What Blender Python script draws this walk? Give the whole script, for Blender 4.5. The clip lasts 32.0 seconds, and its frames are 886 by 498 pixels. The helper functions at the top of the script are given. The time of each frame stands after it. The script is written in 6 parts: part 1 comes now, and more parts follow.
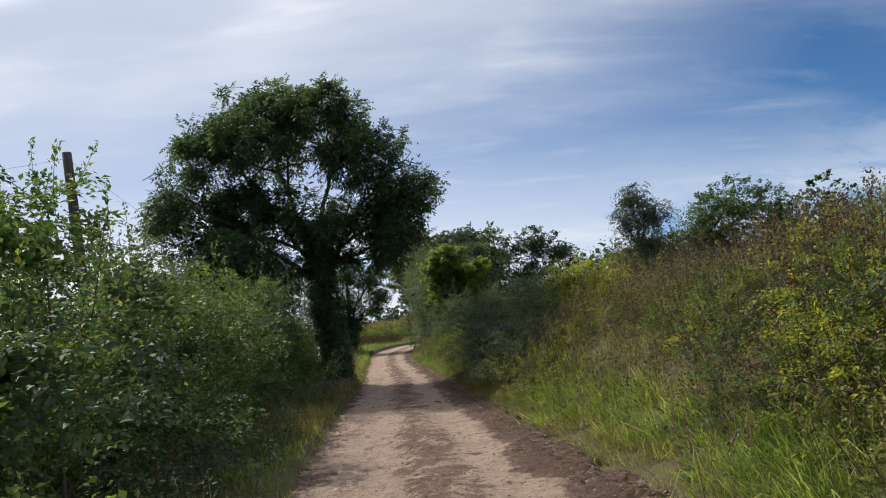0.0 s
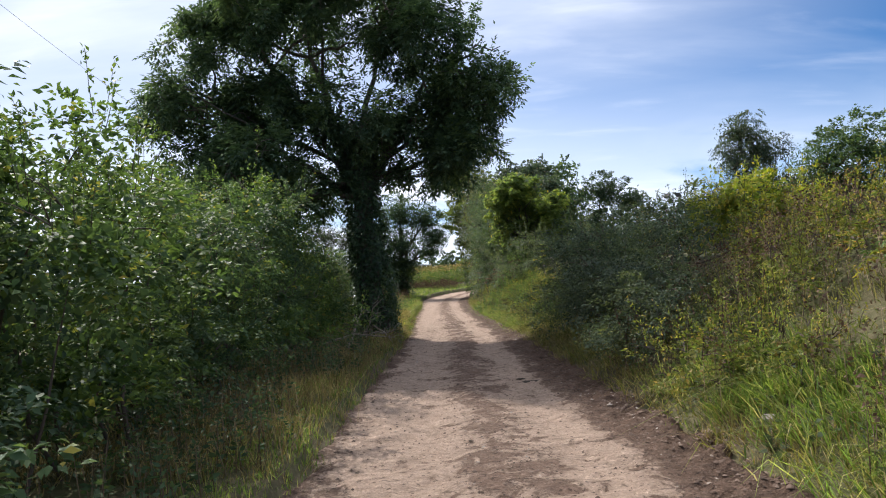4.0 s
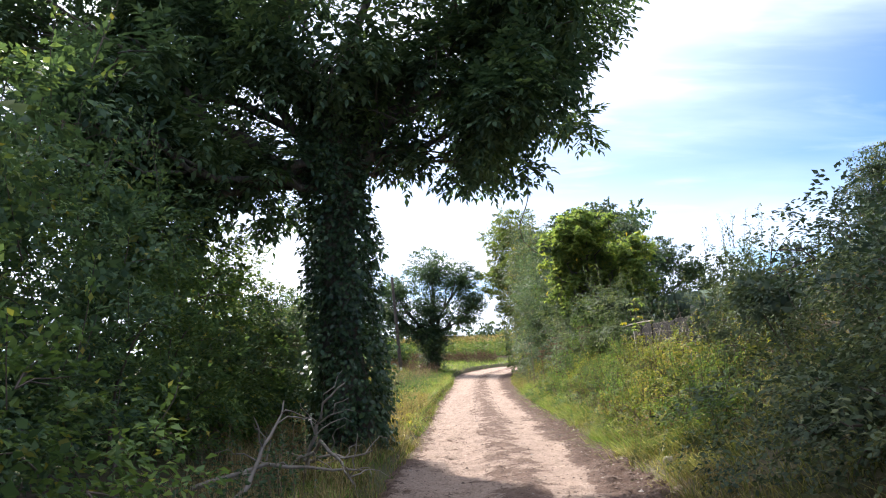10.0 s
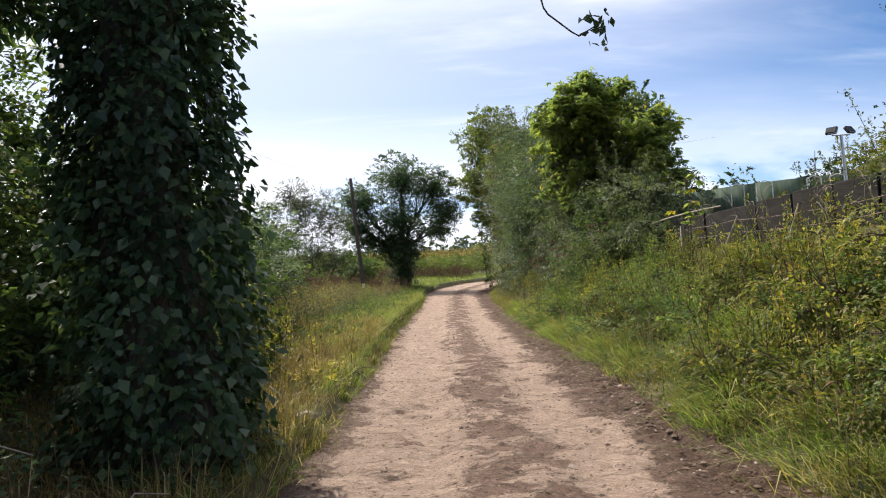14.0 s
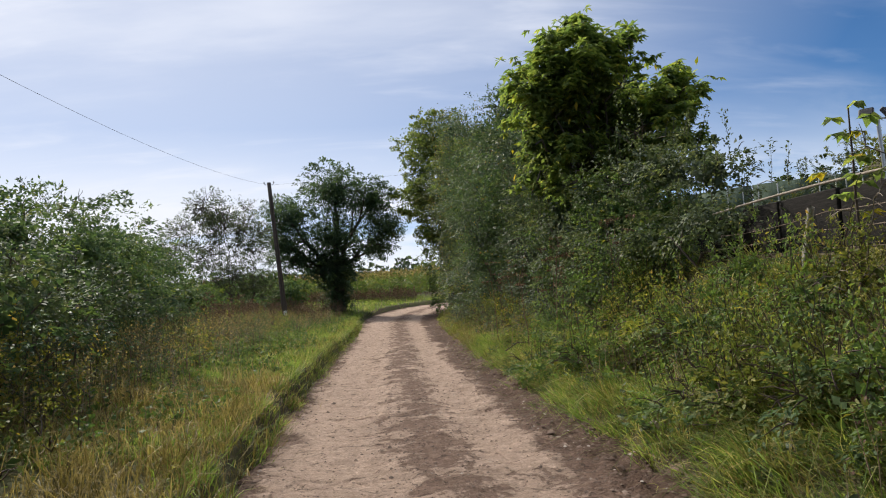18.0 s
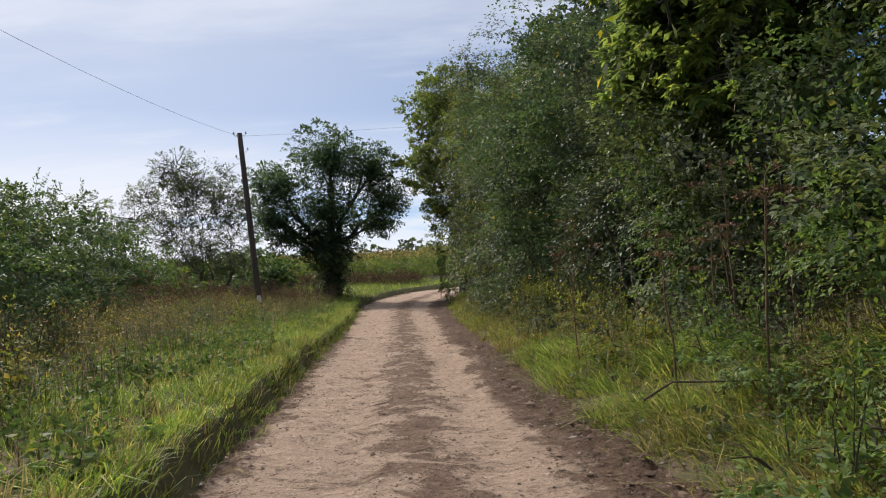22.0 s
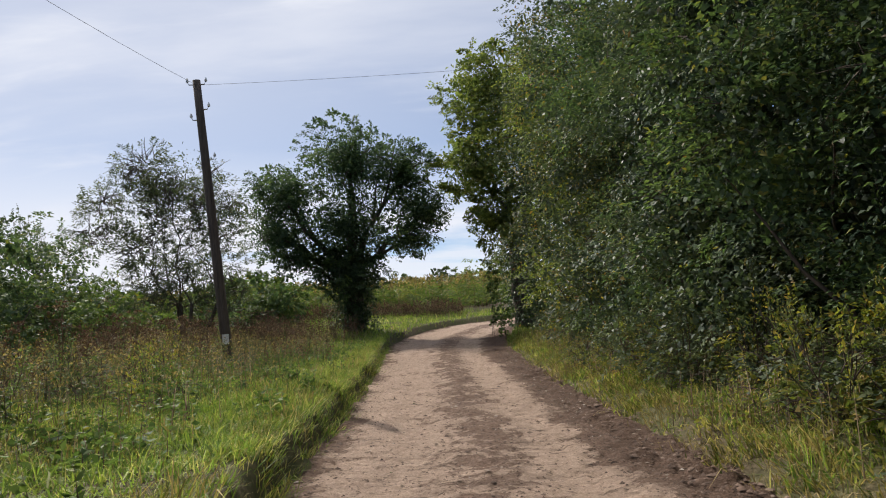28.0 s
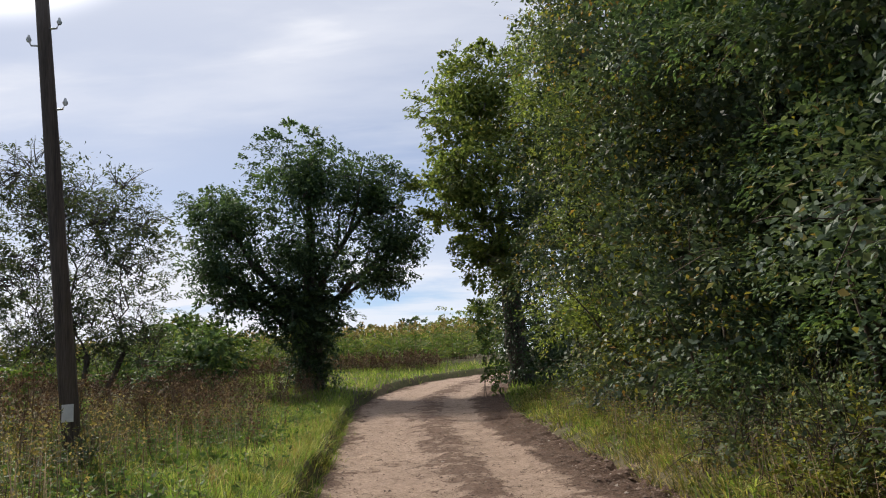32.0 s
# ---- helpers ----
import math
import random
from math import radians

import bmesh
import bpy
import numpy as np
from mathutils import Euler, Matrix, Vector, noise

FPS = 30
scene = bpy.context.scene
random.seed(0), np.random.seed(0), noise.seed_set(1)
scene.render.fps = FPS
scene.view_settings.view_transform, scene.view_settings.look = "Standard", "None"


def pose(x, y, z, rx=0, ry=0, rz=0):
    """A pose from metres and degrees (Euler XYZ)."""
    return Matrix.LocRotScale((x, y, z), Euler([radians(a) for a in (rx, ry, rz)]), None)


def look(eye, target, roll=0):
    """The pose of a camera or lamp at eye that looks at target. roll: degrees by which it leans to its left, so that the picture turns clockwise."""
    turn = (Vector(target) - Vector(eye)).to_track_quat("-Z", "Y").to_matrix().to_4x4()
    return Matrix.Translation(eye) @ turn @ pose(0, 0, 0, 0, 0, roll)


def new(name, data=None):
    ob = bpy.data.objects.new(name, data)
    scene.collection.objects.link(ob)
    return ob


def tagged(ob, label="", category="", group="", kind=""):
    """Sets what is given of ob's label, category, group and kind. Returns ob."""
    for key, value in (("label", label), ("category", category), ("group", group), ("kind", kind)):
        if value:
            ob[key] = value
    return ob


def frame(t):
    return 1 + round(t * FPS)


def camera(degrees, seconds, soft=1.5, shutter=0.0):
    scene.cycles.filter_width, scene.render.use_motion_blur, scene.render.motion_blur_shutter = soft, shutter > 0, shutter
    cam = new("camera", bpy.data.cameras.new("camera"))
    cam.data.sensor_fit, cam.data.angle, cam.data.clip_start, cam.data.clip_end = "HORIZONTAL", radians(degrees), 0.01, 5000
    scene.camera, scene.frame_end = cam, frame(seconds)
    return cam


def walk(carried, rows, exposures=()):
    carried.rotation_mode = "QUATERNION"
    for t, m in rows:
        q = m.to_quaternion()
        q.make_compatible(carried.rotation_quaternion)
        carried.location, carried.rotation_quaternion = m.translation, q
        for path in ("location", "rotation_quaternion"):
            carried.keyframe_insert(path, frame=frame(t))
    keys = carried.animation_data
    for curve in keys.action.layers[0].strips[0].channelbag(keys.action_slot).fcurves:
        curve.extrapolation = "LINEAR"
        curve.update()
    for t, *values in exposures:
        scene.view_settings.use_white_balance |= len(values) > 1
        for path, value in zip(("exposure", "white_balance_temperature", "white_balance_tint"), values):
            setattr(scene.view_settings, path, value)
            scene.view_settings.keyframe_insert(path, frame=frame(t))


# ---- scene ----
cam = camera(64.5, 32.0, soft=1.05)
METRES, EYE, TILT, LEAN, TURN = 48.0, 1.65, -4.8, -6.0, -6.9
ROWS = [
    (0.0, 0.0, 0.0, 0.0, 2.72, 11.79, 13.18),
    (0.5, -0.0021, 0.0166, 0.0006, 1.9, 9.54, 11.26),
    (1.0, -0.0044, 0.0331, 0.0022, 3.93, 11.5, 9.96),
    (1.5, -0.007, 0.0501, 0.0031, 4.04, 9.2, 8.47),
    (2.0, -0.0081, 0.0664, 0.0052, 4.24, 8.42, 8.46),
    (2.5, -0.0106, 0.0834, 0.0062, 4.67, 8.92, 8.69),
    (3.0, -0.0128, 0.0999, 0.0076, 4.82, 9.52, 9.65),
    (3.5, -0.0158, 0.1171, 0.0085, 6.07, 7.05, 9.57),
    (4.0, -0.0163, 0.134, 0.0102, 6.85, 8.39, 10.01),
    (4.5, -0.0183, 0.151, 0.0113, 7.18, 9.15, 9.85),
    (6.5, -0.0244, 0.2146, 0.0169, 7.75, 9.71, 10.05),
    (7.0, -0.025, 0.2307, 0.0184, 7.89, 8.22, 10.09),
    (7.5, -0.0277, 0.247, 0.0192, 7.87, 7.15, 9.57),
    (8.0, -0.0285, 0.2631, 0.0208, 7.11, 7.11, 9.2),
    (8.5, -0.0303, 0.28, 0.0223, 6.51, 6.33, 9.04),
    (9.0, -0.0316, 0.2959, 0.0245, 6.0, 8.84, 9.01),
    (9.5, -0.0341, 0.312, 0.0262, 6.24, 9.47, 8.66),
    (10.0, -0.0354, 0.3272, 0.0282, 9.69, 14.69, 7.66),
    (10.5, -0.0378, 0.3433, 0.0291, 9.72, 11.53, 5.12),
    (11.0, -0.0395, 0.3593, 0.0303, 9.41, 10.77, 5.28),
    (11.5, -0.0418, 0.3752, 0.0317, 8.89, 10.36, 5.84),
    (12.0, -0.0426, 0.3902, 0.0336, 8.4, 11.01, 7.66),
    (12.5, -0.0444, 0.4062, 0.0344, 7.05, 10.11, 6.35),
    (13.0, -0.0454, 0.4207, 0.0352, 6.88, 9.61, 6.86),
    (13.5, -0.0472, 0.4365, 0.0359, 7.44, 7.57, 8.02),
    (15.5, -0.0528, 0.4937, 0.0428, 7.11, 8.03, 10.11),
    (16.0, -0.0546, 0.5086, 0.0441, 4.98, 7.79, 10.06),
    (16.5, -0.0571, 0.5242, 0.0457, 4.22, 8.02, 10.23),
    (17.0, -0.0585, 0.5395, 0.0473, 3.27, 11.2, 10.17),
    (17.5, -0.0609, 0.5552, 0.0487, 3.21, 10.87, 9.5),
    (18.0, -0.062, 0.5706, 0.0497, 2.96, 8.72, 9.79),
    (18.5, -0.0645, 0.5867, 0.0512, 3.61, 8.14, 10.18),
    (19.0, -0.0654, 0.6026, 0.0529, 4.08, 10.48, 10.2),
    (19.5, -0.0673, 0.6182, 0.0541, 5.84, 8.1, 9.45),
    (20.0, -0.0676, 0.6336, 0.0556, 5.35, 10.28, 9.42),
    (20.5, -0.0698, 0.6495, 0.0572, 5.32, 11.72, 9.32),
    (21.0, -0.0708, 0.6644, 0.0585, 4.48, 12.21, 8.38),
    (21.5, -0.0736, 0.6799, 0.0595, 4.5, 8.46, 8.79),
    (22.0, -0.0751, 0.6946, 0.0609, 3.12, 7.47, 9.06),
    (22.5, -0.0775, 0.7095, 0.0624, 2.84, 7.52, 8.9),
    (23.0, -0.0791, 0.724, 0.0633, 1.22, 5.35, 8.41),
    (23.5, -0.0818, 0.7388, 0.0655, 2.93, 7.66, 9.27),
    (24.0, -0.0836, 0.7528, 0.067, 4.27, 11.02, 9.42),
    (24.5, -0.0864, 0.7676, 0.068, 5.75, 8.94, 9.32),
    (25.0, -0.0885, 0.7815, 0.0701, 6.43, 12.57, 10.16),
    (25.5, -0.0911, 0.796, 0.0711, 6.53, 8.87, 8.74),
    (27.5, -0.0995, 0.8556, 0.0757, 6.98, 11.82, 9.67),
    (28.0, -0.1011, 0.8705, 0.0768, 5.7, 10.53, 9.42),
    (28.5, -0.1038, 0.8862, 0.0786, 2.36, 9.88, 9.3),
    (29.0, -0.1069, 0.9003, 0.0805, 3.28, 12.97, 8.33),
    (29.5, -0.1094, 0.9154, 0.0824, 3.55, 13.52, 8.44),
    (30.0, -0.1121, 0.9292, 0.0834, 3.76, 14.45, 8.31),
    (30.5, -0.1141, 0.944, 0.0848, 4.31, 13.03, 8.59),
    (31.0, -0.1157, 0.9585, 0.086, 3.75, 12.05, 9.65),
    (31.5, -0.1176, 0.9732, 0.0874, 3.51, 12.62, 10.01),
    (32.0, -0.1197, 0.9875, 0.0891, 2.95, 14.36, 9.77),
]
EXPOSURES = [(0.0, 0.15, 6350, 10), (2.0, 0.35, 6300, 10), (4.0, 0.6, 6150, 11), (7.0, 1.3, 5950, 12), (9.0, 1.55, 5950, 14), (11.0, 1.15, 6250, 13), (13.0, 0.95, 6500, 13), (15.5, 0.45, 6400, 11), (19.0, 0.28, 6400, 11), (25.0, 0.2, 6500, 11), (32.0, 0.24, 6500, 11)]
walk(cam, [(t, pose(0, 0, EYE, TILT, LEAN, TURN) @ pose(METRES * x, METRES * y, METRES * z, 90 + pitch, roll, yaw)) for t, x, y, z, yaw, pitch, roll in ROWS], EXPOSURES)

# ---- sky and sun ----
SUN_LEFT, SUN_UP = 32.0, 41.0      # degrees left of the lane's direction, degrees above the horizon
world = bpy.data.worlds.new("sky")
scene.world = world
world.use_nodes = True
wn, wl = world.node_tree.nodes, world.node_tree.links
wn.clear()


def wnode(kind, **values):
    n = wn.new(kind)
    for k, v in values.items():
        n.inputs[k].default_value = v
    return n


sky = wn.new("ShaderNodeTexSky")
sky.sky_type, sky.sun_disc = "NISHITA", False
sky.sun_elevation, sky.sun_rotation = radians(SUN_UP), radians(-SUN_LEFT)
sky.air_density, sky.dust_density, sky.ozone_density = 0.7, 0.1, 3.0
coord = wn.new("ShaderNodeTexCoord")
# thin streaks of high cloud: the direction is flattened onto a plane overhead
sep = wn.new("ShaderNodeSeparateXYZ")
wl.new(coord.outputs["Generated"], sep.inputs[0])
up = wn.new("ShaderNodeMath")
up.operation = "MAXIMUM"
up.inputs[1].default_value = 0.0
wl.new(sep.outputs["Z"], up.inputs[0])
lift = wn.new("ShaderNodeMath")
lift.operation = "ADD"
lift.inputs[1].default_value = 0.22
wl.new(up.outputs[0], lift.inputs[0])
flat = []
for axis in ("X", "Y"):
    d = wn.new("ShaderNodeMath")
    d.operation = "DIVIDE"
    wl.new(sep.outputs[axis], d.inputs[0])
    wl.new(lift.outputs[0], d.inputs[1])
    flat.append(d)
plane = wn.new("ShaderNodeCombineXYZ")
wl.new(flat[0].outputs[0], plane.inputs[0])
wl.new(flat[1].outputs[0], plane.inputs[1])


def cloud(scale, turn, stretch, detail, low, high, shift):
    m = wn.new("ShaderNodeMapping")
    m.inputs["Rotation"].default_value = (0, 0, radians(turn))
    m.inputs["Scale"].default_value = (scale, scale * stretch, 1)
    m.inputs["Location"].default_value = (shift, shift * 0.7, 0)
    wl.new(plane.outputs[0], m.inputs[0])
    n = wn.new("ShaderNodeTexNoise")
    n.inputs["Scale"].default_value = 1.0
    n.inputs["Detail"].default_value = detail
    n.inputs["Roughness"].default_value = 0.55
    n.inputs["Distortion"].default_value = 0.35
    wl.new(m.outputs[0], n.inputs["Vector"])
    r = wn.new("ShaderNodeMapRange")
    r.interpolation_type = "SMOOTHSTEP"
    r.inputs["From Min"].default_value, r.inputs["From Max"].default_value = low, high
    wl.new(n.outputs["Fac"], r.inputs["Value"])
    return r


def wmath(op, a, b):
    n = wn.new("ShaderNodeMath")
    n.operation = op
    n.use_clamp = True
    for i, v in enumerate((a, b)):
        if isinstance(v, (int, float)):
            n.inputs[i].default_value = v
        else:
            wl.new(v.outputs[0], n.inputs[i])
    return n


# the veil is thick round the sun's side and thins out away from it
toward = wn.new("ShaderNodeVectorMath")
toward.operation = "DOT_PRODUCT"
toward.inputs[1].default_value = (-math.sin(radians(SUN_LEFT)) * math.cos(radians(SUN_UP)), math.cos(radians(SUN_LEFT)) * math.cos(radians(SUN_UP)), math.sin(radians(SUN_UP)))
wl.new(coord.outputs["Generated"], toward.inputs[0])
veil = wn.new("ShaderNodeMapRange")
veil.inputs["From Min"].default_value, veil.inputs["From Max"].default_value = 0.45, 0.93
wl.new(toward.outputs["Value"], veil.inputs["Value"])
streaks = wmath("ADD", wmath("MULTIPLY", cloud(0.55, 18, 2.6, 6, 0.44, 0.74, 5.3), 0.27), wmath("MULTIPLY", cloud(1.7, 24, 3.2, 7, 0.5, 0.8, 8.4), 0.22))
low_bank = wn.new("ShaderNodeMapRange")
low_bank.inputs["From Min"].default_value, low_bank.inputs["From Max"].default_value = 0.24, 0.1
wl.new(sep.outputs["Z"], low_bank.inputs["Value"])
heaps = wmath("MULTIPLY", cloud(0.75, -10, 1.6, 7, 0.38, 0.5, 2.6), low_bank)
# a thin cloud sheet thickens overhead, mostly out of view, added for fill light
sheet = wn.new("ShaderNodeMapRange")
sheet.interpolation_type = "SMOOTHSTEP"
sheet.inputs["From Min"].default_value, sheet.inputs["From Max"].default_value = 0.36, 0.8
sheet.inputs["To Max"].default_value = 0.6
wl.new(sep.outputs["Z"], sheet.inputs["Value"])
high = wmath("ADD", streaks, wmath("MULTIPLY", sheet, 1.0))
cover = wmath("ADD", wmath("ADD", wmath("MULTIPLY", veil, 0.6), high), wmath("MULTIPLY", heaps, 0.55))
mixer = wn.new("ShaderNodeMix")
mixer.data_type = "RGBA"
wl.new(cover.outputs[0], mixer.inputs[0])
clear = wn.new("ShaderNodeHueSaturation")
clear.inputs["Saturation"].default_value, clear.inputs["Value"].default_value = 1.2, 1.1
wl.new(sky.outputs[0], clear.inputs["Color"])
wl.new(clear.outputs[0], mixer.inputs[6])
mixer.inputs[7].default_value = (10.2, 10.5, 11.3, 1)
# a bright aureole round the sun, above the view, added for fill light
glow = wn.new("ShaderNodeMapRange")
glow.interpolation_type = "SMOOTHERSTEP"
glow.inputs["From Min"].default_value, glow.inputs["From Max"].default_value = 0.955, 1.0
glow.inputs["To Max"].default_value = 1.0
wl.new(toward.outputs["Value"], glow.inputs["Value"])
haze = wn.new("ShaderNodeMix")
haze.data_type = "RGBA"
wl.new(glow.outputs[0], haze.inputs[0])
wl.new(mixer.outputs[2], haze.inputs[6])
haze.inputs[7].default_value = (95.0, 91.0, 84.0, 1)
back = wnode("ShaderNodeBackground", Strength=0.074)
wl.new(haze.outputs[2], back.inputs[0])
out = wn.new("ShaderNodeOutputWorld")
wl.new(back.outputs[0], out.inputs[0])

sun = new("sun", bpy.data.lights.new("sun", "SUN"))
sun.data.energy, sun.data.angle, sun.data.color = 3.6, radians(0.6), (1.0, 0.93, 0.82)
sun.matrix_world = look((-20, 30, 30), (-20 + math.sin(radians(SUN_LEFT)), 30 - math.cos(radians(SUN_LEFT)), 30 - math.tan(radians(SUN_UP))))

# ---- materials ----


def material(name, rough=0.8, bump=0.0, spec=0.3):
    m = bpy.data.materials.new(name)
    m.use_nodes = True
    nt = m.node_tree
    b = nt.nodes["Principled BSDF"]
    b.inputs["Roughness"].default_value = rough
    b.inputs["Specular IOR Level"].default_value = spec
    return m, nt, b


def noise_tex(nt, scale, detail=4, rough=0.55, stretch=None, distortion=0.0):
    tc = nt.nodes.new("ShaderNodeTexCoord")
    src = tc.outputs["Object"]
    if stretch:
        mp = nt.nodes.new("ShaderNodeMapping")
        mp.inputs["Scale"].default_value = stretch
        nt.links.new(src, mp.inputs[0])
        src = mp.outputs[0]
    n = nt.nodes.new("ShaderNodeTexNoise")
    n.inputs["Scale"].default_value, n.inputs["Detail"].default_value, n.inputs["Roughness"].default_value = scale, detail, rough
    n.inputs["Distortion"].default_value = distortion
    nt.links.new(src, n.inputs["Vector"])
    return n.outputs["Fac"]


def ramp(nt, fac, stops):
    r = nt.nodes.new("ShaderNodeValToRGB")
    while len(r.color_ramp.elements) < len(stops):
        r.color_ramp.elements.new(0.5)
    for e, (p, c) in zip(r.color_ramp.elements, stops):
        e.position, e.color = p, (*c, 1)
    nt.links.new(fac, r.inputs[0])
    return r.outputs[0]


def blend(nt, fac, a, b, mode="MIX"):
    n = nt.nodes.new("ShaderNodeMix")
    n.data_type, n.blend_type = "RGBA", mode
    for i, v in ((0, fac), (6, a), (7, b)):
        if isinstance(v, (int, float)):
            n.inputs[i].default_value = v
        elif isinstance(v, tuple):
            n.inputs[i].default_value = (*v, 1)
        else:
            nt.links.new(v, n.inputs[i])
    return n.outputs[2]


def add_bump(nt, b, heights, strength, distance):
    n = nt.nodes.new("ShaderNodeBump")
    n.inputs["Strength"].default_value, n.inputs["Distance"].default_value = strength, distance
    nt.links.new(heights, n.inputs["Height"])
    nt.links.new(n.outputs[0], b.inputs["Normal"])


def leaf_material(name, stops, patch=(0.75, 1.25), lucent=0.42, rough=0.62, patch_scale=0.9, spec=0.17):
    """Leaves: a colour for every leaf by its island, clumps that run lighter and darker, and light that comes through."""
    m, nt, b = material(name, rough, spec=spec)
    geo = nt.nodes.new("ShaderNodeNewGeometry")
    col = ramp(nt, geo.outputs["Random Per Island"], stops)
    f = noise_tex(nt, patch_scale, 3)
    k = ramp(nt, f, [(0.3, (patch[0],) * 3), (0.7, (patch[1],) * 3)])
    col = blend(nt, 1.0, col, k, "MULTIPLY")
    # each spray has a tone of its own: old dull leaves to young yellow-green ones
    at = nt.nodes.new("ShaderNodeAttribute")
    at.attribute_name = "tone"
    half = nt.nodes.new("ShaderNodeMath")
    half.inputs[1].default_value = 0.5
    nt.links.new(at.outputs["Fac"], half.inputs[0])
    col = blend(nt, 1.0, col, ramp(nt, half.outputs[0], [(0.0, (0.5, 0.58, 0.66)), (0.5, (1.0, 1.0, 1.0)), (1.0, (1.75, 1.6, 1.05))]), "MULTIPLY")
    nt.links.new(col, b.inputs["Base Color"])
    t = nt.nodes.new("ShaderNodeBsdfTranslucent")
    warm = blend(nt, 1.0, col, (1.35, 1.4, 0.75), "MULTIPLY")
    nt.links.new(warm, t.inputs["Color"])
    mx = nt.nodes.new("ShaderNodeMixShader")
    mx.inputs[0].default_value = lucent
    nt.links.new(b.outputs[0], mx.inputs[1])
    nt.links.new(t.outputs[0], mx.inputs[2])
    nt.links.new(mx.outputs[0], nt.nodes["Material Output"].inputs[0])
    return m


def rough_material(name, stops, scale, rough=0.85, bump=0.4, dist=0.02, stretch=None, fine=None, metallic=0.0, spec=0.3):
    m, nt, b = material(name, rough, spec=spec)
    f = noise_tex(nt, scale, 6, 0.6, stretch)
    col = ramp(nt, f, stops)
    if fine:
        f2 = noise_tex(nt, fine, 3, 0.6, stretch)
        col = blend(nt, 1.0, col, ramp(nt, f2, [(0.3, (0.7,) * 3), (0.7, (1.3,) * 3)]), "MULTIPLY")
        if bump:
            add_bump(nt, b, f2, bump, dist)
    elif bump:
        add_bump(nt, b, f, bump, dist)
    nt.links.new(col, b.inputs["Base Color"])
    b.inputs["Metallic"].default_value = metallic
    return m


LEAF_HEDGE = leaf_material("hedge leaf", [(0.0, (0.06, 0.1, 0.055)), (0.6, (0.088, 0.14, 0.072)), (0.9, (0.125, 0.178, 0.08)), (0.985, (0.16, 0.19, 0.065)), (1.0, (0.28, 0.24, 0.06))], patch=(0.7, 1.25), lucent=0.34, spec=0.13, rough=0.58)
LEAF_BRIGHT = leaf_material("bright hedge leaf", [(0.0, (0.07, 0.115, 0.044)), (0.5, (0.102, 0.16, 0.056)), (0.93, (0.15, 0.208, 0.066)), (1.0, (0.28, 0.25, 0.06))], lucent=0.36, spec=0.14, rough=0.58)
LEAF_ASH = leaf_material("ash leaf", [(0.0, (0.052, 0.088, 0.058)), (0.6, (0.08, 0.125, 0.076)), (1.0, (0.115, 0.165, 0.09))], lucent=0.4, spec=0.14, rough=0.6)
LEAF_IVY = leaf_material("ivy leaf", [(0.0, (0.035, 0.065, 0.032)), (0.7, (0.06, 0.1, 0.045)), (1.0, (0.1, 0.145, 0.055))], lucent=0.2, rough=0.38, spec=0.3)
LEAF_CHESTNUT = leaf_material("chestnut leaf", [(0.0, (0.105, 0.155, 0.055)), (0.6, (0.16, 0.215, 0.07)), (0.9, (0.22, 0.26, 0.085)), (1.0, (0.3, 0.29, 0.085))], lucent=0.6)
LEAF_HAWTHORN = leaf_material("hawthorn leaf", [(0.0, (0.054, 0.084, 0.055)), (0.6, (0.084, 0.118, 0.074)), (0.95, (0.13, 0.158, 0.102)), (1.0, (0.22, 0.17, 0.09))], lucent=0.26, patch=(0.5, 1.35), patch_scale=0.35, spec=0.18, rough=0.52)
LEAF_OLIVE = leaf_material("olive yellowing leaf", [(0.0, (0.095, 0.125, 0.036)), (0.6, (0.145, 0.168, 0.05)), (1.0, (0.23, 0.215, 0.07))], lucent=0.38)
LEAF_AUTUMN = leaf_material("turning leaf", [(0.0, (0.1, 0.13, 0.035)), (0.4, (0.16, 0.175, 0.045)), (0.75, (0.25, 0.21, 0.055)), (1.0, (0.26, 0.14, 0.06))], lucent=0.36)
LEAF_GREY = leaf_material("grey-green leaf", [(0.0, (0.07, 0.095, 0.06)), (0.6, (0.105, 0.135, 0.08)), (1.0, (0.16, 0.175, 0.1))], lucent=0.3)
LEAF_GOLD = leaf_material("golden weed leaf", [(0.0, (0.15, 0.17, 0.045)), (0.4, (0.25, 0.25, 0.06)), (0.8, (0.38, 0.33, 0.08)), (1.0, (0.38, 0.24, 0.1))], lucent=0.45, patch=(0.65, 1.25), patch_scale=0.7)
LEAF_YELLOW = leaf_material("yellow leaf", [(0.0, (0.16, 0.2, 0.03)), (0.5, (0.3, 0.28, 0.03)), (1.0, (0.42, 0.3, 0.04))], lucent=0.45)
LEAF_WEED = leaf_material("weed leaf", [(0.0, (0.1, 0.14, 0.04)), (0.45, (0.17, 0.2, 0.05)), (0.8, (0.28, 0.26, 0.07)), (1.0, (0.32, 0.21, 0.09))], lucent=0.4, patch=(0.55, 1.3), patch_scale=0.55)
LEAF_ELDER = leaf_material("elder leaf", [(0.0, (0.13, 0.18, 0.035)), (0.6, (0.22, 0.25, 0.045)), (1.0, (0.36, 0.3, 0.05))], lucent=0.45)
LEAF_MAPLE = leaf_material("maple leaf", [(0.0, (0.1, 0.14, 0.05)), (0.6, (0.15, 0.19, 0.065)), (1.0, (0.23, 0.24, 0.085))], lucent=0.5)
LEAF_CORN = leaf_material("maize leaf", [(0.0, (0.08, 0.13, 0.035)), (0.6, (0.13, 0.19, 0.05)), (1.0, (0.24, 0.25, 0.08))], lucent=0.35)
